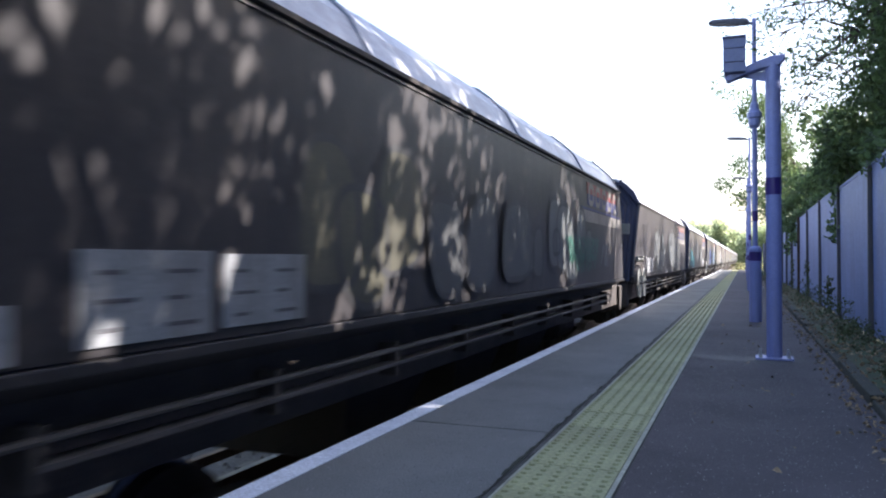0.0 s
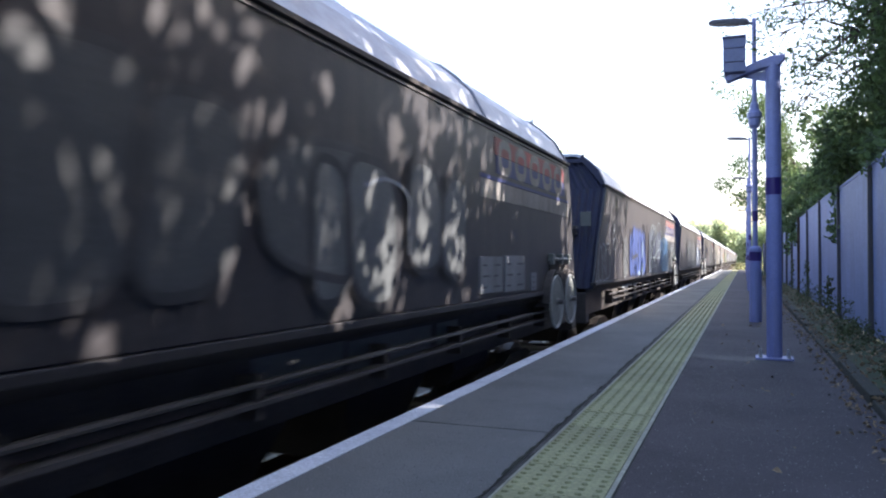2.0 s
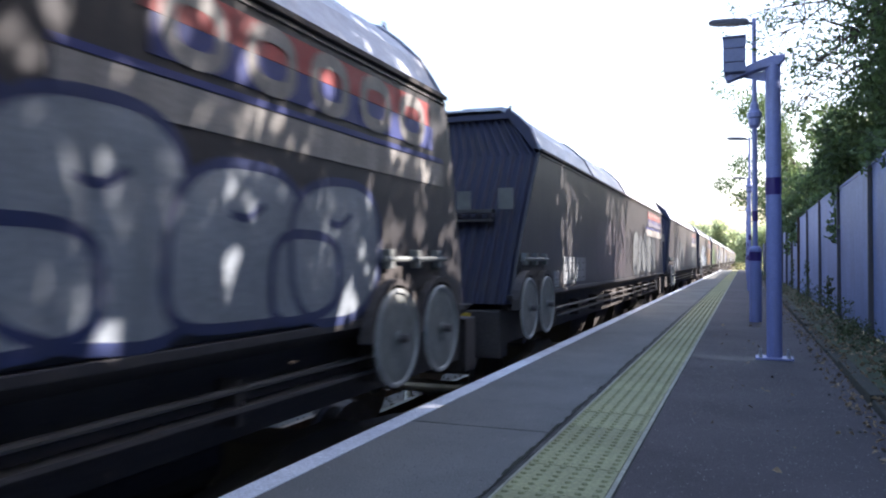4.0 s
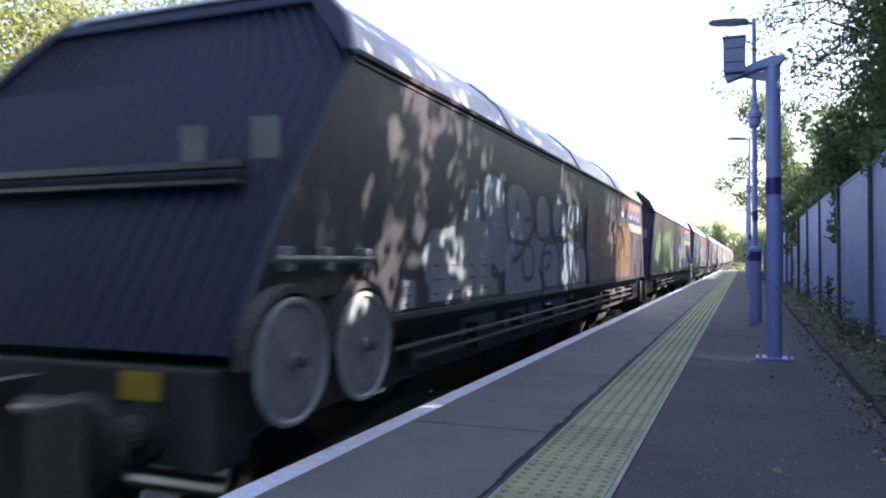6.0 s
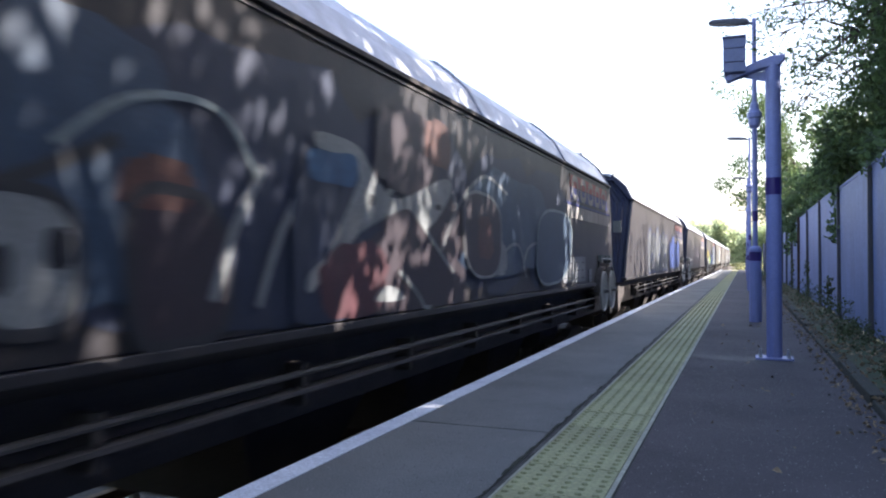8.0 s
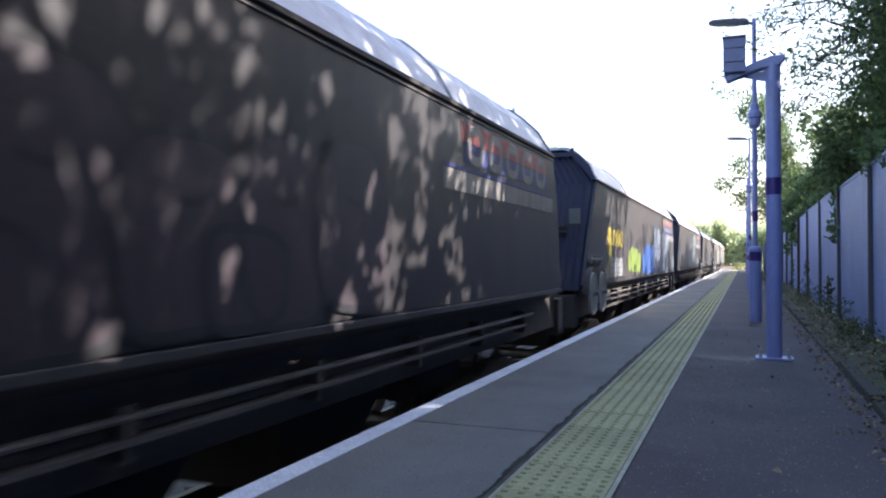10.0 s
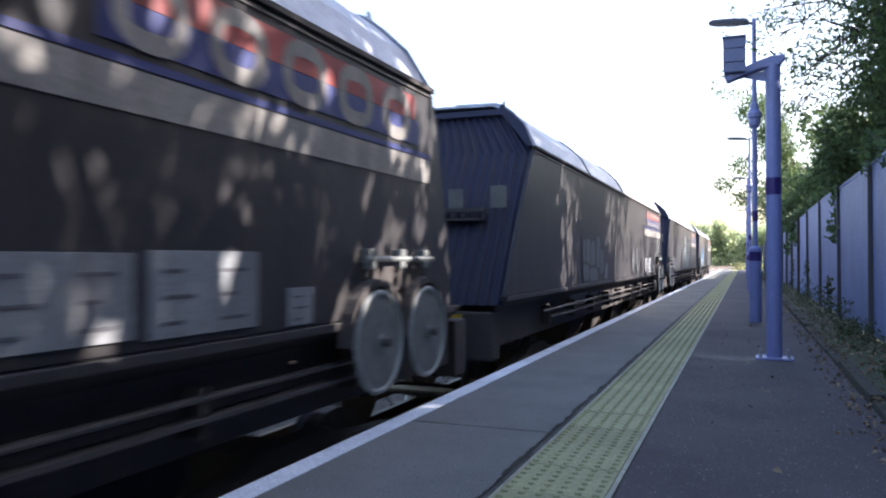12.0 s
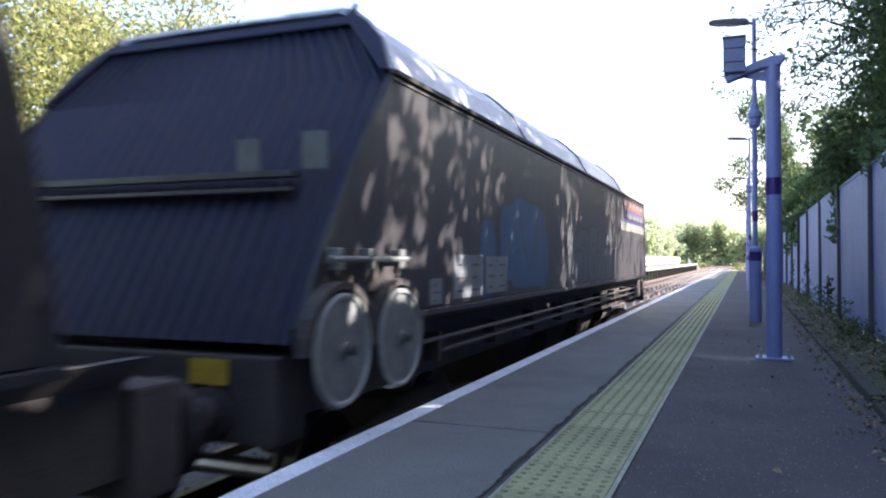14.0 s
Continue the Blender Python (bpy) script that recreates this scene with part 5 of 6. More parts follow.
def paint_fourth_wagon(w):
    bubble(w, -0.81, 1.75, 0.14, 0.27, None, PALE, 0.03)
    bubble(w, -0.54, 1.73, 0.14, 0.25, None, PALE, 0.03)
    bubble(w, -0.25, 1.75, 0.17, 0.28, None, PALE, 0.03)
    bubble(w, 0.08, 1.77, 0.18, 0.27, None, PALE, 0.03)
    spray_line(w, [(-0.88, 1.76), (-0.72, 1.76)], PALE, 0.03)
    spray_line(w, [(-0.35, 1.89), (-0.17, 1.59)], PALE, 0.03)
    spray_line(w, [(-0.17, 1.90), (-0.34, 1.60)], PALE, 0.03)
    bubble(w, 1.68, 1.89, 0.11, 0.23, FADED, GREY)
    bubble(w, 1.91, 1.85, 0.21, 0.31, FADED, GREY)
    bubble(w, 1.77, 1.57, 0.13, 0.10, FADED, GREY)
    spray_line(w, [(0.63, 2.35), (0.53, 2.18), (0.75, 2.31), (0.58, 2.32), (0.66, 2.18)], PALE, 0.025)
    spray_line(w, [(0.53, 2.03), (0.75, 2.13), (0.81, 1.99), (0.58, 1.95), (0.53, 2.03)], PALE, 0.03)
    bubble(w, 2.58, 1.88, 0.23, 0.39, BLUE, NAVY, 0.05)
    bubble(w, 2.94, 1.94, 0.26, 0.43, BLUE, NAVY, 0.05)
    bubble(w, 3.27, 1.93, 0.26, 0.45, BLUE, NAVY, 0.05)
    bubble(w, 3.67, 1.91, 0.22, 0.46, BLUE, NAVY, 0.05)
    bubble(w, 4.07, 1.92, 0.22, 0.43, BLUE, NAVY, 0.05)
    bubble(w, 4.42, 1.90, 0.17, 0.45, BLUE, NAVY, 0.05)
    spray_line(w, [(2.62, 1.81), (2.97, 1.85), (3.40, 1.88)], INKBLACK, 0.06)
    spray_line(w, [(2.64, 2.00), (2.66, 1.77)], INKBLACK, 0.07)
    spray_line(w, [(3.01, 1.95), (3.01, 1.77)], INKBLACK, 0.06)
    bubble(w, 4.09, 1.99, 0.07, 0.16, SKYWHITE, None)
    bubble(w, 3.57, 1.51, 0.14, 0.07, SKYWHITE, None)
    bubble(w, 4.03, 1.60, 0.13, 0.12, SKYWHITE, None)
    bubble(w, 5.88, 1.88, 0.79, 0.58, DEEPNAVY, None)
    bubble(w, 7.13, 1.92, 0.72, 0.51, DEEPNAVY, None)
    bubble(w, 8.41, 1.91, 0.97, 0.44, BLUE2, None)
    spray_line(w, [(5.13, 1.49), (5.14, 1.76), (5.26, 2.14), (5.56, 2.44), (5.95, 2.55), (6.36, 2.46), (6.60, 2.18), (6.61, 1.82), (6.56, 1.50)], CHALK, 0.032)
    spray_line(w, [(5.50, 1.47), (5.50, 1.82), (5.55, 2.19), (5.78, 2.38), (6.06, 2.51)], CHALK, 0.03)
    spray_line(w, [(5.88, 2.20), (5.81, 2.32), (5.67, 2.32), (5.56, 2.19), (5.61, 2.05), (5.75, 2.02), (5.86, 2.13)], CHALK, 0.028)
    spray_line(w, [(6.29, 2.32), (6.19, 2.46), (6.00, 2.45), (5.86, 2.29), (5.92, 2.14), (6.11, 2.12), (6.27, 2.24)], CHALK, 0.028)
    spray_line(w, [(5.75, 1.71), (5.68, 1.81), (5.55, 1.84), (5.46, 1.74), (5.50, 1.63), (5.63, 1.59), (5.73, 1.66)], CHALK, 0.028)
    spray_line(w, [(6.19, 1.72), (6.10, 1.82), (5.93, 1.84), (5.81, 1.75), (5.86, 1.65), (6.03, 1.62), (6.16, 1.68)], CHALK, 0.028)
    spray_line(w, [(6.60, 1.74), (6.52, 1.83), (6.35, 1.85), (6.24, 1.77), (6.29, 1.67), (6.44, 1.63), (6.58, 1.70)], CHALK, 0.028)
    spray_line(w, [(5.36, 1.93), (5.62, 1.85), (6.14, 1.83), (6.77, 1.97), (7.01, 2.04)], CHALK, 0.035)
    spray_line(w, [(5.95, 2.23), (6.27, 2.07), (6.14, 2.18), (6.55, 2.31)], CHALK, 0.028)
    spray_line(w, [(6.22, 2.55), (6.60, 2.45), (6.89, 2.26), (7.35, 2.25), (7.35, 2.57), (6.95, 2.63), (6.60, 2.42)], CHALK, 0.03)
    spray_line(w, [(6.77, 2.14), (7.14, 2.17), (6.89, 2.00), (7.43, 2.03), (7.35, 1.86), (6.83, 1.82)], CHALK, 0.028)
    spray_tag(w, 7.59, 9.70, 2.16, 2.52, CHALK, 1, 0.028)
    spray_tag(w, 7.59, 9.09, 1.56, 1.95, CHALK, 1, 0.026)
    spray_tag(w, 9.23, 11.91, 1.74, 2.22, CHALK, 2, 0.024)
    spray_line(w, [(9.90, 2.09), (9.92, 1.89), (9.95, 1.72)], CHALK, 0.04)
    spray_line(w, [(9.82, 1.94), (9.93, 2.02), (10.22, 2.12), (10.42, 2.11), (10.48, 2.00), (10.27, 1.83), (10.11, 1.88), (10.19, 2.00), (10.50, 2.06)], CHALK, 0.035)
    spray_line(w, [(10.75, 2.27), (10.97, 2.12), (10.93, 1.94), (10.72, 1.86), (10.59, 1.94)], CHALK, 0.035)
    spray_line(w, [(11.05, 1.99), (11.32, 1.86), (11.57, 1.91), (11.59, 2.10)], CHALK, 0.03)
    spray_line(w, [(9.82, 1.54), (10.11, 1.66), (10.53, 1.74), (10.74, 1.64), (10.48, 1.50), (10.05, 1.37), (9.88, 1.39), (9.99, 1.50), (10.22, 1.60), (10.55, 1.65)], CHALK, 0.03)
    sill_spray(w, 2.6, 4.9, PALE)


def paint_eighth_wagon(w):
    bubble(w, 1.88, 2.06, 0.21, 0.30, PALEBLUE, DARK, 0.05)
    bubble(w, 2.39, 2.10, 0.36, 0.42, PALEBLUE, DARK, 0.05)
    bubble(w, 2.07, 1.59, 0.41, 0.15, PALEBLUE, DARK, 0.05)
    bubble(w, 1.25, 1.80, 0.36, 0.21, SKYGREY, None)
    bubble(w, 1.84, 1.83, 0.41, 0.28, SKYGREY, None)
    bubble(w, 3.39, 1.73, 0.73, 0.34, PALEBLUE, None)
    bubble(w, 5.17, 1.74, 1.00, 0.29, PALEBLUE, None)
    bubble(w, 3.09, 2.21, 0.45, 0.26, PALEBLUE, DARK, 0.05)
    bubble(w, 3.94, 2.22, 0.29, 0.22, PALEBLUE, DARK, 0.05)
    bubble(w, 4.68, 2.24, 0.34, 0.23, PALEBLUE, DARK, 0.05)
    bubble(w, 5.42, 2.29, 0.33, 0.18, PALEBLUE, DARK, 0.05)
    bubble(w, 3.35, 1.78, 0.19, 0.16, PALEBLUE, DARK, 0.05)
    bubble(w, 4.28, 1.72, 0.36, 0.27, PALEBLUE, DARK, 0.05)
    bubble(w, 5.06, 1.74, 0.48, 0.26, PALEBLUE, DARK, 0.05)
    bubble(w, 5.76, 1.72, 0.36, 0.24, PALEBLUE, DARK, 0.05)
    spray_line(w, [(2.84, 1.78), (3.06, 1.83), (3.29, 1.95), (3.58, 2.15)], DARK, 0.05)
    spray_line(w, [(4.68, 2.36), (4.70, 2.16), (4.67, 1.98)], DARK, 0.035)
    spray_line(w, [(4.48, 2.06), (4.94, 2.22)], DARK, 0.035)
    spray_line(w, [(3.92, 2.00), (4.16, 2.04), (4.34, 2.13), (4.48, 1.96), (4.64, 1.80)], DARK, 0.045)
    spray_line(w, [(3.88, 1.84), (4.20, 1.87), (4.20, 1.75), (3.99, 1.70)], DARK, 0.045)
    spray_line(w, [(3.78, 1.71), (3.92, 1.61), (3.96, 1.50)], DARK, 0.04)
    spray_line(w, [(3.24, 2.16), (3.47, 2.18)], DARK, 0.05)
    spray_line(w, [(2.94, 2.30), (3.04, 2.22)], DARK, 0.06)
    spray_line(w, [(5.28, 2.15), (5.52, 2.19)], DARK, 0.03)
    bubble(w, 6.54, 2.03, 0.40, 0.48, ORANGE, SMOKE)
    bubble(w, 9.15, 1.94, 1.00, 0.50, ORANGE, SMOKE)
    bubble(w, 7.42, 2.06, 0.38, 0.39, ORANGE, SMOKE)
    bubble(w, 8.12, 1.88, 0.39, 0.32, ORANGE, SMOKE)
    bubble(w, 6.67, 1.70, 0.41, 0.24, ORANGE, DARK, 0.055)
    bubble(w, 6.58, 1.59, 0.27, 0.17, ORANGE, DARK, 0.055)
    bubble(w, 7.43, 1.58, 0.40, 0.23, ORANGE, DARK, 0.055)
    sill_spray(w, 2.0, 6.2, PALEBLUE)


def paint_ninth_wagon(w):
    bubble(w, 0.77, 1.88, 0.70, 0.47, GREEN, None)
    bubble(w, 0.34, 1.91, 0.27, 0.37, GREEN, INKGREEN, 0.05)
    bubble(w, 0.88, 2.15, 0.35, 0.33, GREEN, INKGREEN, 0.05)
    bubble(w, 0.97, 1.71, 0.41, 0.25, GREEN, INKGREEN, 0.05)
    bubble(w, 1.54, 2.15, 0.31, 0.33, GREEN, INKGREEN, 0.05)
    bubble(w, 1.55, 1.72, 0.36, 0.27, GREEN, INKGREEN, 0.05)
    bubble(w, 2.30, 1.78, 0.94, 0.36, GREEN, None)
    bubble(w, 3.35, 1.85, 0.66, 0.44, GREEN, None)
    bubble(w, 1.54, 2.00, 0.17, 0.41, GREEN, INKGREEN, 0.05)
    bubble(w, 1.99, 2.24, 0.33, 0.26, GREEN, INKGREEN, 0.05)
    bubble(w, 2.72, 2.25, 0.35, 0.31, GREEN, INKGREEN, 0.05)
    bubble(w, 3.50, 2.29, 0.37, 0.31, GREEN, INKGREEN, 0.05)
    bubble(w, 1.57, 1.80, 0.06, 0.17, GREEN, INKGREEN, 0.05)
    bubble(w, 3.00, 1.77, 0.47, 0.36, GREEN, INKGREEN, 0.05)
    bubble(w, 3.76, 1.73, 0.38, 0.39, GREEN, INKGREEN, 0.05)
    bubble(w, 2.10, 1.86, 0.15, 0.09, GREEN, INKGREEN, 0.05)
    spray_line(w, [(2.46, 2.28), (2.23, 2.17), (1.95, 2.07), (1.92, 1.92), (2.17, 1.93), (2.25, 1.84), (2.06, 1.77)], INKGREEN, 0.05)
    spray_line(w, [(2.46, 2.24), (2.57, 2.07), (2.66, 1.96), (2.57, 1.84), (2.48, 1.73), (2.65, 1.56)], INKGREEN, 0.045)
    spray_line(w, [(2.72, 2.37), (2.74, 2.18)], INKGREEN, 0.04)
    spray_line(w, [(3.46, 2.41), (3.50, 2.21)], INKGREEN, 0.035)
    spray_tag(w, -0.40, 0.10, 1.74, 2.06, PALE, 2, 0.03)
    bubble(w, 6.79, 2.26, 0.19, 0.24, FADED, SMOKE)
    bubble(w, 7.48, 2.35, 0.41, 0.20, FADED, SMOKE)
    bubble(w, 8.36, 2.32, 0.37, 0.22, FADED, SMOKE)
    bubble(w, 7.33, 1.72, 1.01, 0.22, SILVER, None)
    bubble(w, 6.40, 2.02, 0.17, 0.23, SPRAYBLUE, None)
    bubble(w, 6.40, 2.02, 0.16, 0.21, SILVER, MAROON, 0.03)
    bubble(w, 7.03, 1.98, 0.21, 0.26, SPRAYBLUE, None)
    bubble(w, 7.02, 1.98, 0.20, 0.23, SILVER, MAROON, 0.03)
    bubble(w, 7.44, 1.91, 0.25, 0.29, SPRAYBLUE, None)
    bubble(w, 7.43, 1.91, 0.23, 0.26, SILVER, MAROON, 0.03)
    bubble(w, 7.74, 2.00, 0.13, 0.18, SPRAYBLUE, None)
    bubble(w, 7.74, 2.00, 0.12, 0.17, SILVER, MAROON, 0.03)
    bubble(w, 8.11, 1.93, 0.25, 0.28, SPRAYBLUE, None)
    bubble(w, 8.10, 1.93, 0.23, 0.25, SILVER, MAROON, 0.03)
    bubble(w, 8.82, 1.97, 0.26, 0.23, SPRAYBLUE, None)
    bubble(w, 8.82, 1.97, 0.24, 0.21, SILVER, MAROON, 0.03)
    bubble(w, 6.55, 1.65, 0.32, 0.14, SPRAYBLUE, None)
    bubble(w, 6.54, 1.65, 0.29, 0.12, SILVER, MAROON, 0.03)
    bubble(w, 7.19, 1.56, 0.26, 0.10, SPRAYBLUE, None)
    bubble(w, 7.18, 1.56, 0.23, 0.09, SILVER, MAROON, 0.03)
    bubble(w, 7.62, 1.56, 0.27, 0.12, SPRAYBLUE, None)
    bubble(w, 7.61, 1.56, 0.24, 0.10, SILVER, MAROON, 0.03)
    spray_line(w, [(4.84, 1.85), (4.97, 2.02), (5.20, 2.10), (5.28, 1.91), (5.11, 1.78), (5.39, 1.84), (5.56, 2.07)], SPRAYBLUE, 0.05)
    spray_line(w, [(4.80, 2.18), (5.03, 2.29), (5.27, 2.30), (5.38, 2.20)], SPRAYBLUE, 0.05)
    spray_line(w, [(6.36, 2.23), (6.54, 2.25), (6.67, 2.18), (6.71, 2.01), (6.62, 1.90), (6.78, 1.94), (6.90, 2.18)], SPRAYBLUE, 0.06)
    spray_line(w, [(7.55, 1.75), (7.68, 1.70), (7.91, 1.72)], MAROON, 0.03)
    spray_line(w, [(6.81, 1.61), (7.10, 1.63), (7.64, 1.70), (8.00, 1.64)], SPRAYBLUE, 0.045)
    spray_tag(w, 10.34, 11.76, 1.80, 2.07, SPRAYBLUE, 3, 0.045)
    sill_spray(w, 0.4, 4.6, GREEN)
    sill_spray(w, 6.2, 9.2, SILVER)


def paint_tenth_wagon(w):
    bubble(w, 1.2, 2.1, 1.0, 0.56, DEEPNAVY, None)
    bubble(w, 2.9, 2.1, 1.0, 0.56, DEEPNAVY, None)
    bubble(w, 4.6, 2.1, 1.0, 0.56, DEEPNAVY, None)
    bubble(w, 6.3, 2.1, 1.0, 0.56, DEEPNAVY, None)
    bubble(w, 8.0, 2.1, 1.0, 0.56, DEEPNAVY, None)
    bubble(w, 0.16, 2.15, 0.27, 0.35, CYAN, CHALK, 0.03)
    bubble(w, 1.35, 2.25, 0.53, 0.39, STEELBLUE, CHALK, 0.03)
    spray_line(w, [(-0.75, 1.71), (-0.52, 1.89), (-0.59, 2.08), (-0.33, 2.32), (-0.02, 2.32)], CHALK, 0.05)
    spray_line(w, [(-0.28, 1.65), (-0.06, 1.90), (-0.20, 2.12)], CHALK, 0.04)
    bubble(w, 0.70, 2.01, 0.59, 0.47, STEELBLUE, None)
    bubble(w, 1.82, 2.09, 0.68, 0.51, STEELBLUE, None)
    bubble(w, 0.34, 1.62, 0.12, 0.10, CHALK, SMOKE, 0.03)
    spray_line(w, [(0.80, 2.44), (0.96, 2.08), (1.51, 1.95), (2.16, 2.19)], SMOKE, 0.05)
    bubble(w, 1.81, 1.80, 0.20, 0.21, SILVER, SMOKE, 0.04)
    bubble(w, 1.73, 1.77, 0.04, 0.07, INKBLACK, None)
    bubble(w, 1.93, 1.83, 0.05, 0.06, INKBLACK, None)
    bubble(w, 2.45, 1.76, 0.27, 0.27, RUSTDARK, SMOKE)
    bubble(w, 2.34, 2.06, 0.17, 0.10, RUST, None)
    spray_line(w, [(2.95, 2.19), (2.76, 1.93), (2.62, 1.64)], SILVER, 0.05)
    spray_line(w, [(3.32, 2.20), (3.08, 1.92), (2.91, 1.60)], SILVER, 0.05)
    spray_line(w, [(3.72, 2.18), (3.43, 1.88), (3.23, 1.54)], SILVER, 0.05)
    spray_line(w, [(4.20, 2.22), (3.85, 1.89), (3.60, 1.51)], SILVER, 0.05)
    spray_line(w, [(1.90, 2.14), (2.22, 2.34), (2.65, 2.37), (2.91, 2.13)], CHALK, 0.03)
    bubble(w, 3.60, 1.87, 0.42, 0.51, DEEPNAVY, None)
    bubble(w, 4.71, 1.77, 0.77, 0.43, RUSTDARK, None)
    bubble(w, 4.44, 2.44, 0.45, 0.27, RUSTDARK, None)
    bubble(w, 6.59, 2.09, 1.19, 0.44, STEELBLUE, None)
    spray_shape(w, [(3.36, 2.40), (3.55, 2.41), (3.80, 2.38), (3.99, 2.24), (4.28, 2.15), (5.00, 2.34), (5.11, 2.24), (4.71, 1.99), (4.42, 2.10), (4.24, 2.07), (3.78, 1.93), (3.51, 1.78), (3.31, 1.64), (3.31, 1.74), (3.76, 1.96), (3.77, 2.28), (3.53, 2.32), (3.36, 2.33)], SILVER)
    spray_shape(w, [(3.31, 2.31), (3.51, 2.32), (3.75, 2.33), (3.74, 2.18), (3.51, 2.17), (3.31, 2.18)], BLUE2)
    bubble(w, 4.89, 2.56, 0.22, 0.16, RUST, None)
    bubble(w, 3.76, 1.69, 0.36, 0.20, REDP, None)
    spray_shape(w, [(3.97, 1.57), (4.09, 1.65), (4.28, 1.62), (4.32, 1.56)], SILVER)
    bubble(w, 3.93, 2.12, 0.03, 0.03, INKBLACK, None)
    bubble(w, 4.88, 2.14, 0.05, 0.02, INKBLACK, None)
    spray_line(w, [(4.93, 1.85), (5.29, 2.20), (5.83, 2.44), (6.44, 2.35)], SILVER, 0.03)
    spray_line(w, [(4.54, 2.06), (4.81, 1.90), (5.17, 1.70)], SILVER, 0.03)
    spray_line(w, [(4.28, 1.73), (4.59, 1.55), (4.76, 1.34)], SILVER, 0.03)
    spray_line(w, [(5.17, 2.76), (5.11, 2.36), (5.23, 2.17)], SILVER, 0.02)
    spray_line(w, [(6.29, 1.72), (6.44, 1.89), (6.80, 1.91), (7.03, 1.63)], SILVER, 0.03)
    spray_line(w, [(6.92, 1.71), (7.10, 1.90), (7.56, 1.93), (7.86, 1.61)], SILVER, 0.03)
    spray_line(w, [(7.71, 1.70), (7.94, 1.91), (8.55, 1.95), (8.95, 1.58)], SILVER, 0.03)
    bubble(w, 6.21, 1.81, 0.20, 0.14, SILVER, None)
    bubble(w, 8.18, 1.94, 0.77, 0.39, STEELBLUE, CHALK, 0.03)
    bubble(w, 5.80, 1.99, 0.45, 0.32, RUSTDARK, SILVER, 0.025)
    bubble(w, 5.84, 1.96, 0.19, 0.16, RUST, None)


def paint_thirteenth_wagon(w):
    bubble(w, 1.01, 2.07, 0.22, 0.20, YELLOW, None)
    bubble(w, 1.40, 2.13, 0.34, 0.13, YELLOW, None)
    bubble(w, 2.01, 2.14, 0.33, 0.15, YELLOW, None)
    bubble(w, 0.85, 1.63, 0.12, 0.12, YELLOW, None)
    bubble(w, 1.15, 1.66, 0.11, 0.11, YELLOW, None)
    bubble(w, 1.03, 1.85, 0.15, 0.15, YELLOW, None)
    bubble(w, 3.14, 1.78, 0.20, 0.19, LIME, None)
    bubble(w, 3.52, 1.80, 0.25, 0.24, LIME, None)
    bubble(w, 3.94, 1.77, 0.27, 0.24, LIME, None)
    bubble(w, 4.41, 1.74, 0.29, 0.18, LIME, None)
    bubble(w, 5.66, 1.76, 0.75, 0.31, SPRAYBLUE, None)
    bubble(w, 7.12, 1.79, 0.86, 0.34, SPRAYBLUE, None)
    bubble(w, 5.59, 1.90, 0.16, 0.21, SPRAYBLUE, None)
    bubble(w, 5.90, 1.87, 0.25, 0.24, SPRAYBLUE, None)
    bubble(w, 6.19, 1.84, 0.19, 0.19, SPRAYBLUE, None)
    bubble(w, 8.04, 1.76, 0.97, 0.31, PALEBLUE, None)
    bubble(w, 9.26, 1.86, 0.91, 0.44, PALEBLUE, None)
    bubble(w, 7.21, 2.01, 0.31, 0.51, PALEBLUE, NAVY, 0.05)
    bubble(w, 7.94, 2.25, 0.34, 0.26, PALEBLUE, NAVY, 0.05)
    bubble(w, 7.18, 1.81, 0.20, 0.24, PALEBLUE, NAVY, 0.05)
    bubble(w, 7.95, 1.82, 0.23, 0.28, PALEBLUE, NAVY, 0.05)
    bubble(w, 9.12, 1.88, 0.47, 0.47, PALEBLUE, NAVY, 0.05)
    bubble(w, 9.96, 2.01, 0.45, 0.50, PALEBLUE, NAVY, 0.05)
    bubble(w, 9.15, 2.38, 0.29, 0.14, PALEBLUE, NAVY, 0.05)
    spray_shape(w, [(8.30, 2.19), (8.67, 2.31), (8.67, 1.96), (8.73, 1.80), (8.65, 1.48), (8.57, 1.77), (8.39, 1.77), (8.60, 1.88)], SMOKE)
    spray_line(w, [(7.77, 2.03), (8.00, 2.05), (8.22, 2.13)], NAVY, 0.05)
    spray_line(w, [(7.76, 1.90), (7.93, 1.91), (8.11, 1.95)], NAVY, 0.045)
    spray_line(w, [(7.77, 2.02), (7.74, 1.88), (7.87, 1.73), (8.11, 1.80)], NAVY, 0.045)
    spray_line(w, [(7.03, 2.24), (7.13, 2.27)], NAVY, 0.05)
    spray_tag(w, 10.47, 11.99, 1.53, 1.88, CHALK, 3, 0.03)
    sill_spray(w, 6.8, 10.0, PALEBLUE)


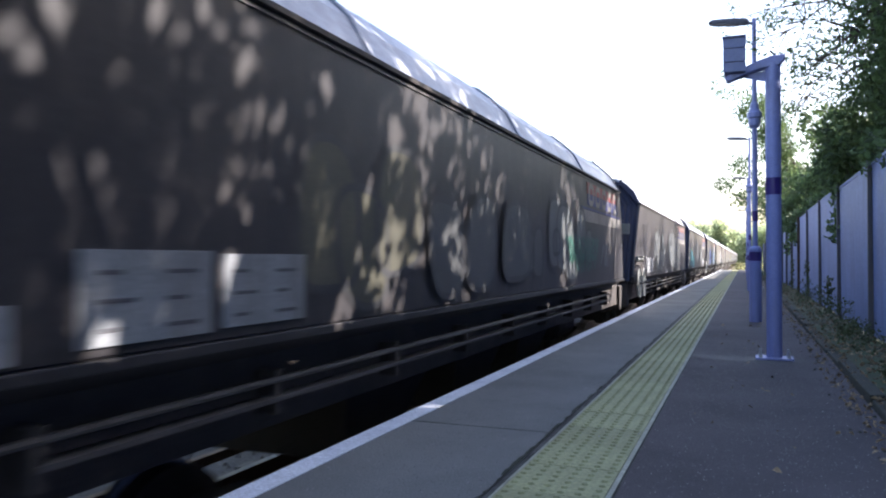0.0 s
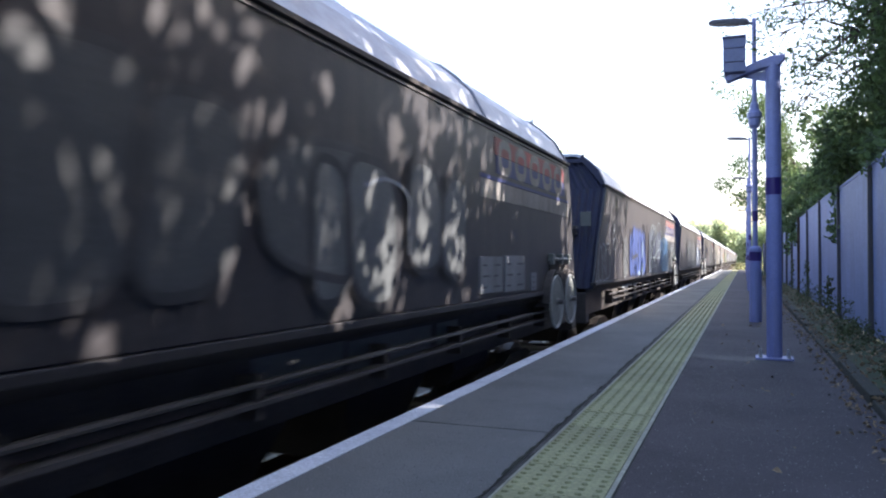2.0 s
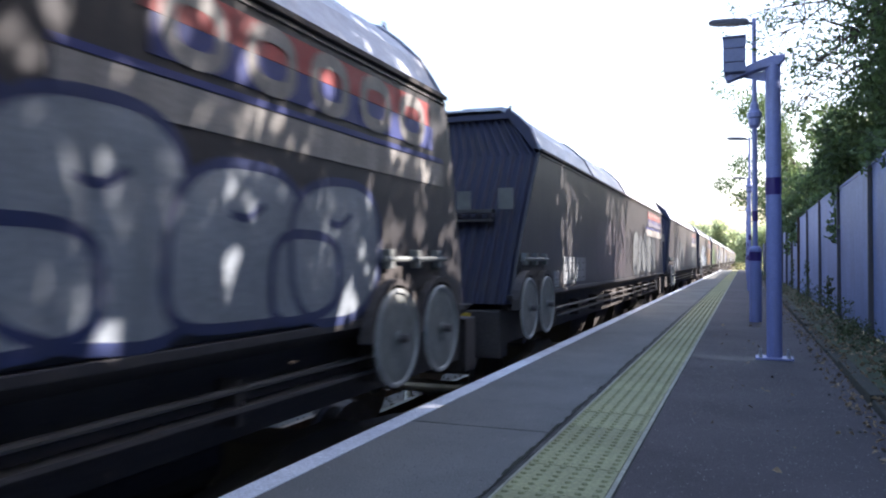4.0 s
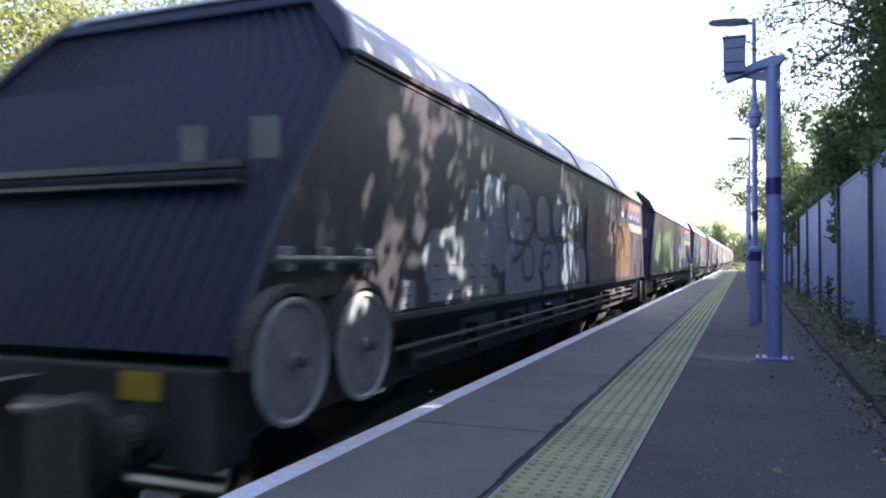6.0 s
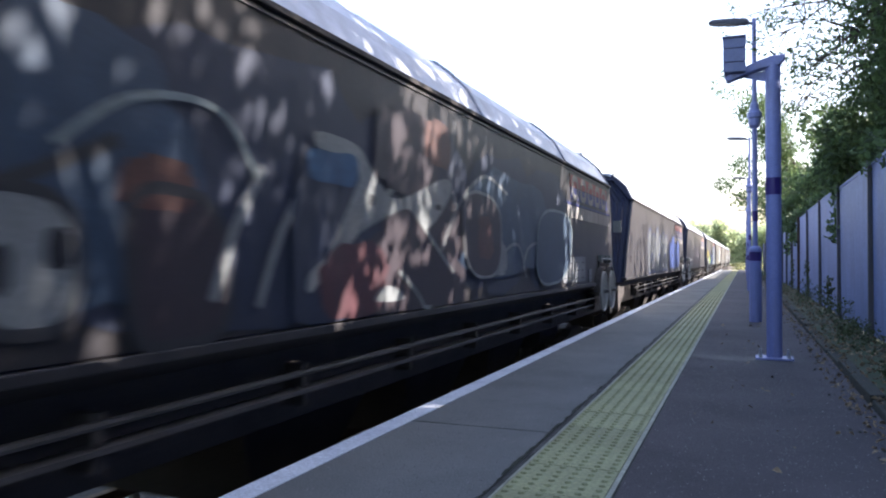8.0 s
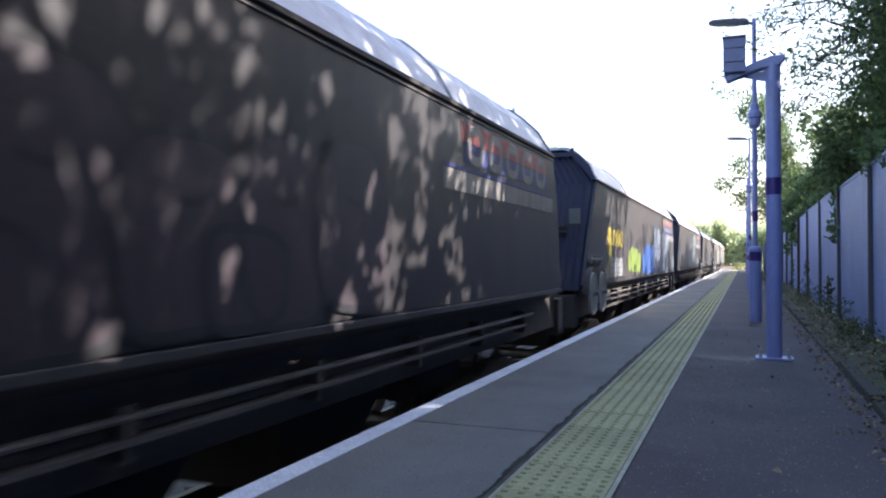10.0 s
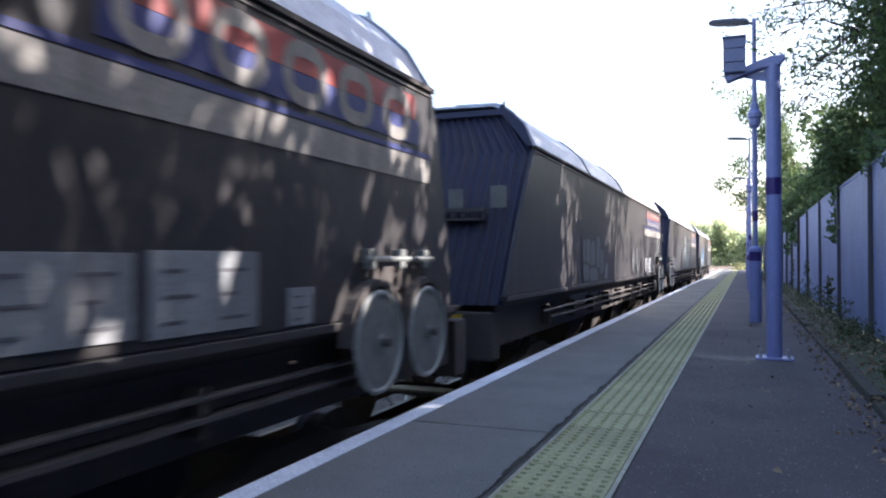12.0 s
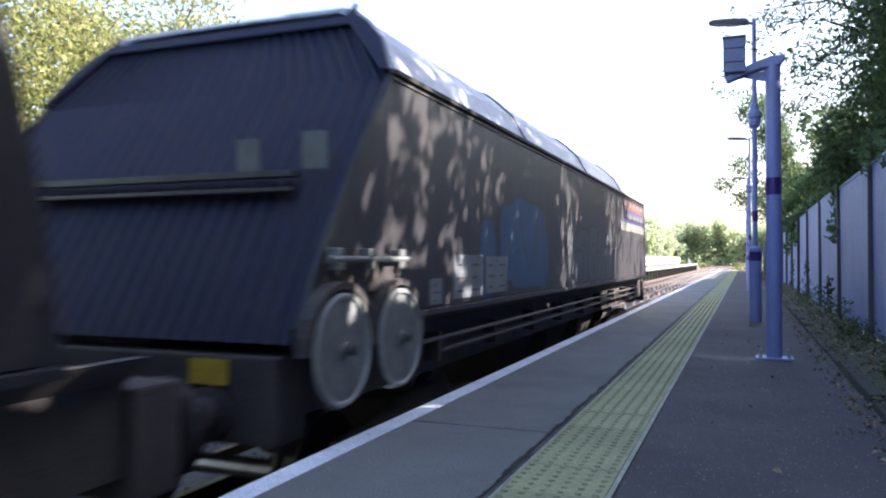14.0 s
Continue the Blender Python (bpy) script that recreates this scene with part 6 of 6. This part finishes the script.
def paint_fourteenth_wagon(w):
    bubble(w, 0.14, 1.82, 0.22, 0.30, GREY, DARK)
    bubble(w, 0.61, 1.87, 0.24, 0.29, FADED, DARK)
    spray_line(w, [(1.24, 2.05), (1.54, 1.92)], PALE, 0.03)
    spray_tag(w, -3.50, -2.06, 1.84, 2.08, CHALK, 3, 0.025)
    spray_tag(w, -3.61, -2.52, 1.62, 1.86, CHALK, 2, 0.025)
    bubble(w, 4.68, 1.87, 0.88, 0.42, GREYGREEN, None)
    bubble(w, 5.58, 1.96, 0.58, 0.48, GREYGREEN, None)
    bubble(w, 4.54, 2.31, 0.43, 0.35, GREYGREEN, NAVY)
    bubble(w, 4.07, 2.08, 0.20, 0.31, GREYGREEN, NAVY)
    bubble(w, 4.42, 2.28, 0.19, 0.15, GREYGREEN, NAVY)
    bubble(w, 5.52, 2.39, 0.33, 0.30, GREYGREEN, NAVY)
    bubble(w, 4.26, 1.87, 0.10, 0.11, GREYGREEN, NAVY)
    bubble(w, 4.04, 1.83, 0.07, 0.07, GREYGREEN, NAVY)
    bubble(w, 4.55, 1.86, 0.14, 0.10, GREYGREEN, NAVY)
    bubble(w, 4.94, 1.96, 0.16, 0.14, GREYGREEN, NAVY)
    bubble(w, 5.41, 1.95, 0.19, 0.11, GREYGREEN, NAVY)
    bubble(w, 5.84, 1.94, 0.21, 0.13, GREYGREEN, NAVY)
    bubble(w, 7.23, 2.21, 0.94, 0.60, SKYGREY, NAVY, 0.03)
    bubble(w, 6.57, 1.93, 0.41, 0.38, SKYGREY, NAVY, 0.03)
    bubble(w, 7.70, 1.88, 0.62, 0.33, SKYGREY, NAVY, 0.03)
    spray_line(w, [(3.85, 1.77), (4.14, 1.78), (4.45, 1.84), (4.69, 1.88)], NAVY, 0.05)
    spray_line(w, [(5.06, 2.08), (5.08, 1.80), (5.07, 1.50)], NAVY, 0.04)
    spray_line(w, [(5.42, 1.80), (5.42, 1.51)], NAVY, 0.04)
    spray_line(w, [(4.50, 2.68), (4.78, 2.57), (4.96, 2.33), (5.00, 2.12)], NAVY, 0.05)
    spray_line(w, [(4.25, 2.03), (4.59, 2.11), (4.62, 2.21)], NAVY, 0.045)
    bubble(w, 8.11, 2.07, 0.20, 0.20, REDP, None)
    sill_spray(w, 3.8, 6.2, GREYGREEN)


def paint_fifteenth_wagon(w):
    spray_tag(w, 10.50, 11.70, 1.88, 2.28, CHALK, 1, 0.028)
    spray_tag(w, 10.30, 11.20, 1.92, 2.20, FADED, 1, 0.035)
    bubble(w, 2.42, 1.90, 0.11, 0.18, PALEGREY, DARK, 0.04)
    bubble(w, 2.66, 1.87, 0.17, 0.22, PALEGREY, DARK, 0.04)
    bubble(w, 3.00, 1.86, 0.17, 0.21, PALEGREY, DARK, 0.04)
    bubble(w, 3.41, 1.89, 0.19, 0.23, PALEGREY, DARK, 0.04)
    bubble(w, 2.52, 1.63, 0.22, 0.12, PALEGREY, DARK, 0.04)
    bubble(w, 3.05, 1.59, 0.31, 0.12, PALEGREY, DARK, 0.04)
    bubble(w, 3.64, 1.77, 0.17, 0.20, PALEGREY, DARK, 0.04)
    bubble(w, 4.02, 1.63, 0.14, 0.13, PALE, DARK, 0.035)
    bubble(w, 6.95, 1.77, 0.23, 0.23, FADED, DARK)
    bubble(w, 7.47, 1.80, 0.24, 0.23, FADED, DARK)
    sill_spray(w, 2.4, 4.6, GREY)


def paint_sixteenth_wagon(w):
    bubble(w, 3.05, 1.86, 0.33, 0.51, GREY, DARK, 0.05)
    bubble(w, 3.40, 1.87, 0.26, 0.39, GREY, DARK, 0.05)
    bubble(w, 4.44, 1.82, 0.59, 0.37, GREY, None)
    bubble(w, 3.99, 2.00, 0.16, 0.33, GREY, DARK, 0.05)
    bubble(w, 4.25, 2.27, 0.17, 0.17, GREY, DARK, 0.05)
    bubble(w, 4.27, 1.90, 0.20, 0.28, GREY, DARK, 0.05)
    bubble(w, 4.57, 1.88, 0.19, 0.28, GREY, DARK, 0.05)
    bubble(w, 6.20, 1.83, 0.93, 0.51, SKYGREY, None)
    bubble(w, 5.68, 2.40, 0.34, 0.18, SKYGREY, SMOKE, 0.03)
    bubble(w, 6.48, 1.89, 0.51, 0.52, SKYGREY, SMOKE, 0.03)
    bubble(w, 5.64, 1.85, 0.39, 0.46, SKYGREY, SMOKE, 0.03)
    spray_shape(w, [(4.97, 1.89), (5.02, 2.17), (5.27, 2.17), (5.23, 1.94), (5.21, 1.82), (5.38, 1.78), (5.32, 1.44), (4.99, 1.48), (5.04, 1.79)], SKYGREY)
    spray_line(w, [(5.04, 2.31), (5.31, 2.21), (5.60, 2.23), (5.95, 2.21), (6.17, 2.39), (6.55, 2.47)], DARK, 0.04)
    spray_line(w, [(4.11, 2.40), (4.26, 2.44), (4.38, 2.38), (4.42, 2.14), (4.78, 2.17)], DARK, 0.05)
    spray_line(w, [(5.38, 2.31), (5.55, 2.23), (5.68, 2.24)], DARK, 0.04)
    spray_line(w, [(6.01, 2.02), (6.67, 2.04)], DARK, 0.03)
    spray_line(w, [(4.88, 1.81), (5.04, 1.79), (4.99, 1.50)], DARK, 0.045)
    spray_line(w, [(5.23, 1.82), (5.38, 1.78), (5.32, 1.47)], DARK, 0.045)
    spray_line(w, [(3.91, 2.00), (4.13, 2.00), (4.35, 2.04)], DARK, 0.045)
    bubble(w, 8.13, 1.79, 0.56, 0.31, FADED, DARK, 0.03)
    bubble(w, 9.10, 1.84, 0.56, 0.30, FADED, DARK, 0.03)
    bubble(w, 7.30, 2.10, 0.25, 0.34, SKYGREY, DARK)
    bubble(w, 8.41, 2.04, 0.30, 0.24, FADED, DARK, 0.04)
    sill_spray(w, 2.6, 7.8, GREY)


def paint_faded(w, seed, fill, line, spans):
    """Runs of faded letters, two rows deep, between the given places."""
    for y0, y1, top in spans:
        g = random.Random(seed)
        n = max(2, int((y1 - y0) / 0.62))
        for k in range(n):
            y = y0 + (y1 - y0) * (k + 0.5) / n
            high = (top - 1.5) / 2 * g.uniform(0.85, 1.05)
            bubble(w, y, 1.5 + high, (y1 - y0) / n * 0.58, high, fill, line)
            if k % 2:
                bubble(w, y - 0.3, 1.72, 0.28, 0.20, fill, line)
            spray_line(w, [(y - 0.1, 1.6 + high * 1.1), (y, 1.62 + high), (y + 0.12, 1.68 + high)], line, 0.035)


def paint_fifth_wagon(w):
    paint_faded(w, 1, GREY, DARK, [(2.7, 6.7, 2.5)])
    paint_faded(w, 2, PALE, NAVY, [(7.7, 10.7, 2.3)])


def paint_sixth_wagon(w):
    paint_faded(w, 3, RUSTDARK, DARK, [(3.1, 5.7, 2.5)])
    paint_faded(w, 4, GREY, DARK, [(6.7, 10.2, 2.4)])


def paint_seventh_wagon(w):
    paint_faded(w, 5, FADED, DARK, [(2.5, 4.7, 2.35), (6.6, 8.9, 2.3)])
    paint_faded(w, 6, GREY, DARK, [(9.0, 11.1, 2.25)])


def paint_eleventh_wagon(w):
    paint_faded(w, 7, GREY, NAVY, [(2.3, 6.5, 2.5)])
    paint_faded(w, 8, BLUE, DARK, [(7.1, 10.1, 2.4)])


def paint_twelfth_wagon(w):
    paint_faded(w, 9, RUSTDARK, DARK, [(3.3, 7.7, 2.4)])


def paint_last_wagon(w):
    bubble(w, 1.75, 1.80, 0.22, 0.30, BLUE2, None)
    bubble(w, 2.9, 1.93, 0.80, 0.42, BLUE2, None)
    spray_line(w, [(2.3, 1.7), (2.6, 2.2), (3.0, 1.7), (3.3, 2.2)], STEELBLUE, 0.05)
    paint_faded(w, 10, FADED, DARK, [(4.6, 7.8, 2.25)])


# each wagon: whether its handwheels stand at the leading end, its paint, and words for it
WAGONS = [
    (True, paint_first_wagon, "grey and olive bubble letters and green tags"),
    (True, paint_second_wagon, "grey throw-ups with black outlines"),
    (False, paint_third_wagon, "teal and ochre patches and grey letters"),
    (False, paint_fourth_wagon, "blue letters and white looping lines"),
    (False, paint_fifth_wagon, "pale grey letters"),
    (True, paint_sixth_wagon, "rusty and grey letters"),
    (True, paint_seventh_wagon, "faded dark grey letters"),
    (True, paint_eighth_wagon, "pale blue-grey and orange bubble letters"),
    (False, paint_ninth_wagon, "green bubble letters and blue-edged silver letters"),
    (False, paint_tenth_wagon, "rust, steel-blue and silver painted shapes"),
    (False, paint_eleventh_wagon, "grey and blue letters"),
    (True, paint_twelfth_wagon, "faded brown letters"),
    (True, paint_thirteenth_wagon, "yellow and lime patches and pale blue letters"),
    (False, paint_fourteenth_wagon, "navy-edged grey letters and a red patch"),
    (False, paint_fifteenth_wagon, "pale grey bubble letters"),
    (True, paint_sixteenth_wagon, "grey angular letters"),
    (True, paint_last_wagon, "a faint blue patch"),
]

base_wagon = wagon_base()
train = []
for k in range(len(WAGONS)):
    w = base_wagon if k == 0 else copy_thing(base_wagon, Matrix())
    train.append(w)
for k, (lead, spray, words) in enumerate(WAGONS):
    w = train[k]
    side_fittings(w, lead)
    spray(w)
    tagged(w, "dark hopper wagon with " + words, "wagon", "hopper wagons of the train")


def motions():
    """The train rolls past at an almost even pace, the leading edge of the second wagon at RUN."""
    for k, w in enumerate(train):
        walk(w, [(t, pose(TRACK, d + (k - 1) * PITCH_W, RAIL)) for t, d in RUN])


# seconds, and the Y of the second wagon's leading edge
RUN = [(0.0, 15.15), (3.5, -42.05), (7.0, -99.2), (10.5, -155.95), (14.0, -212.05)]

motions()
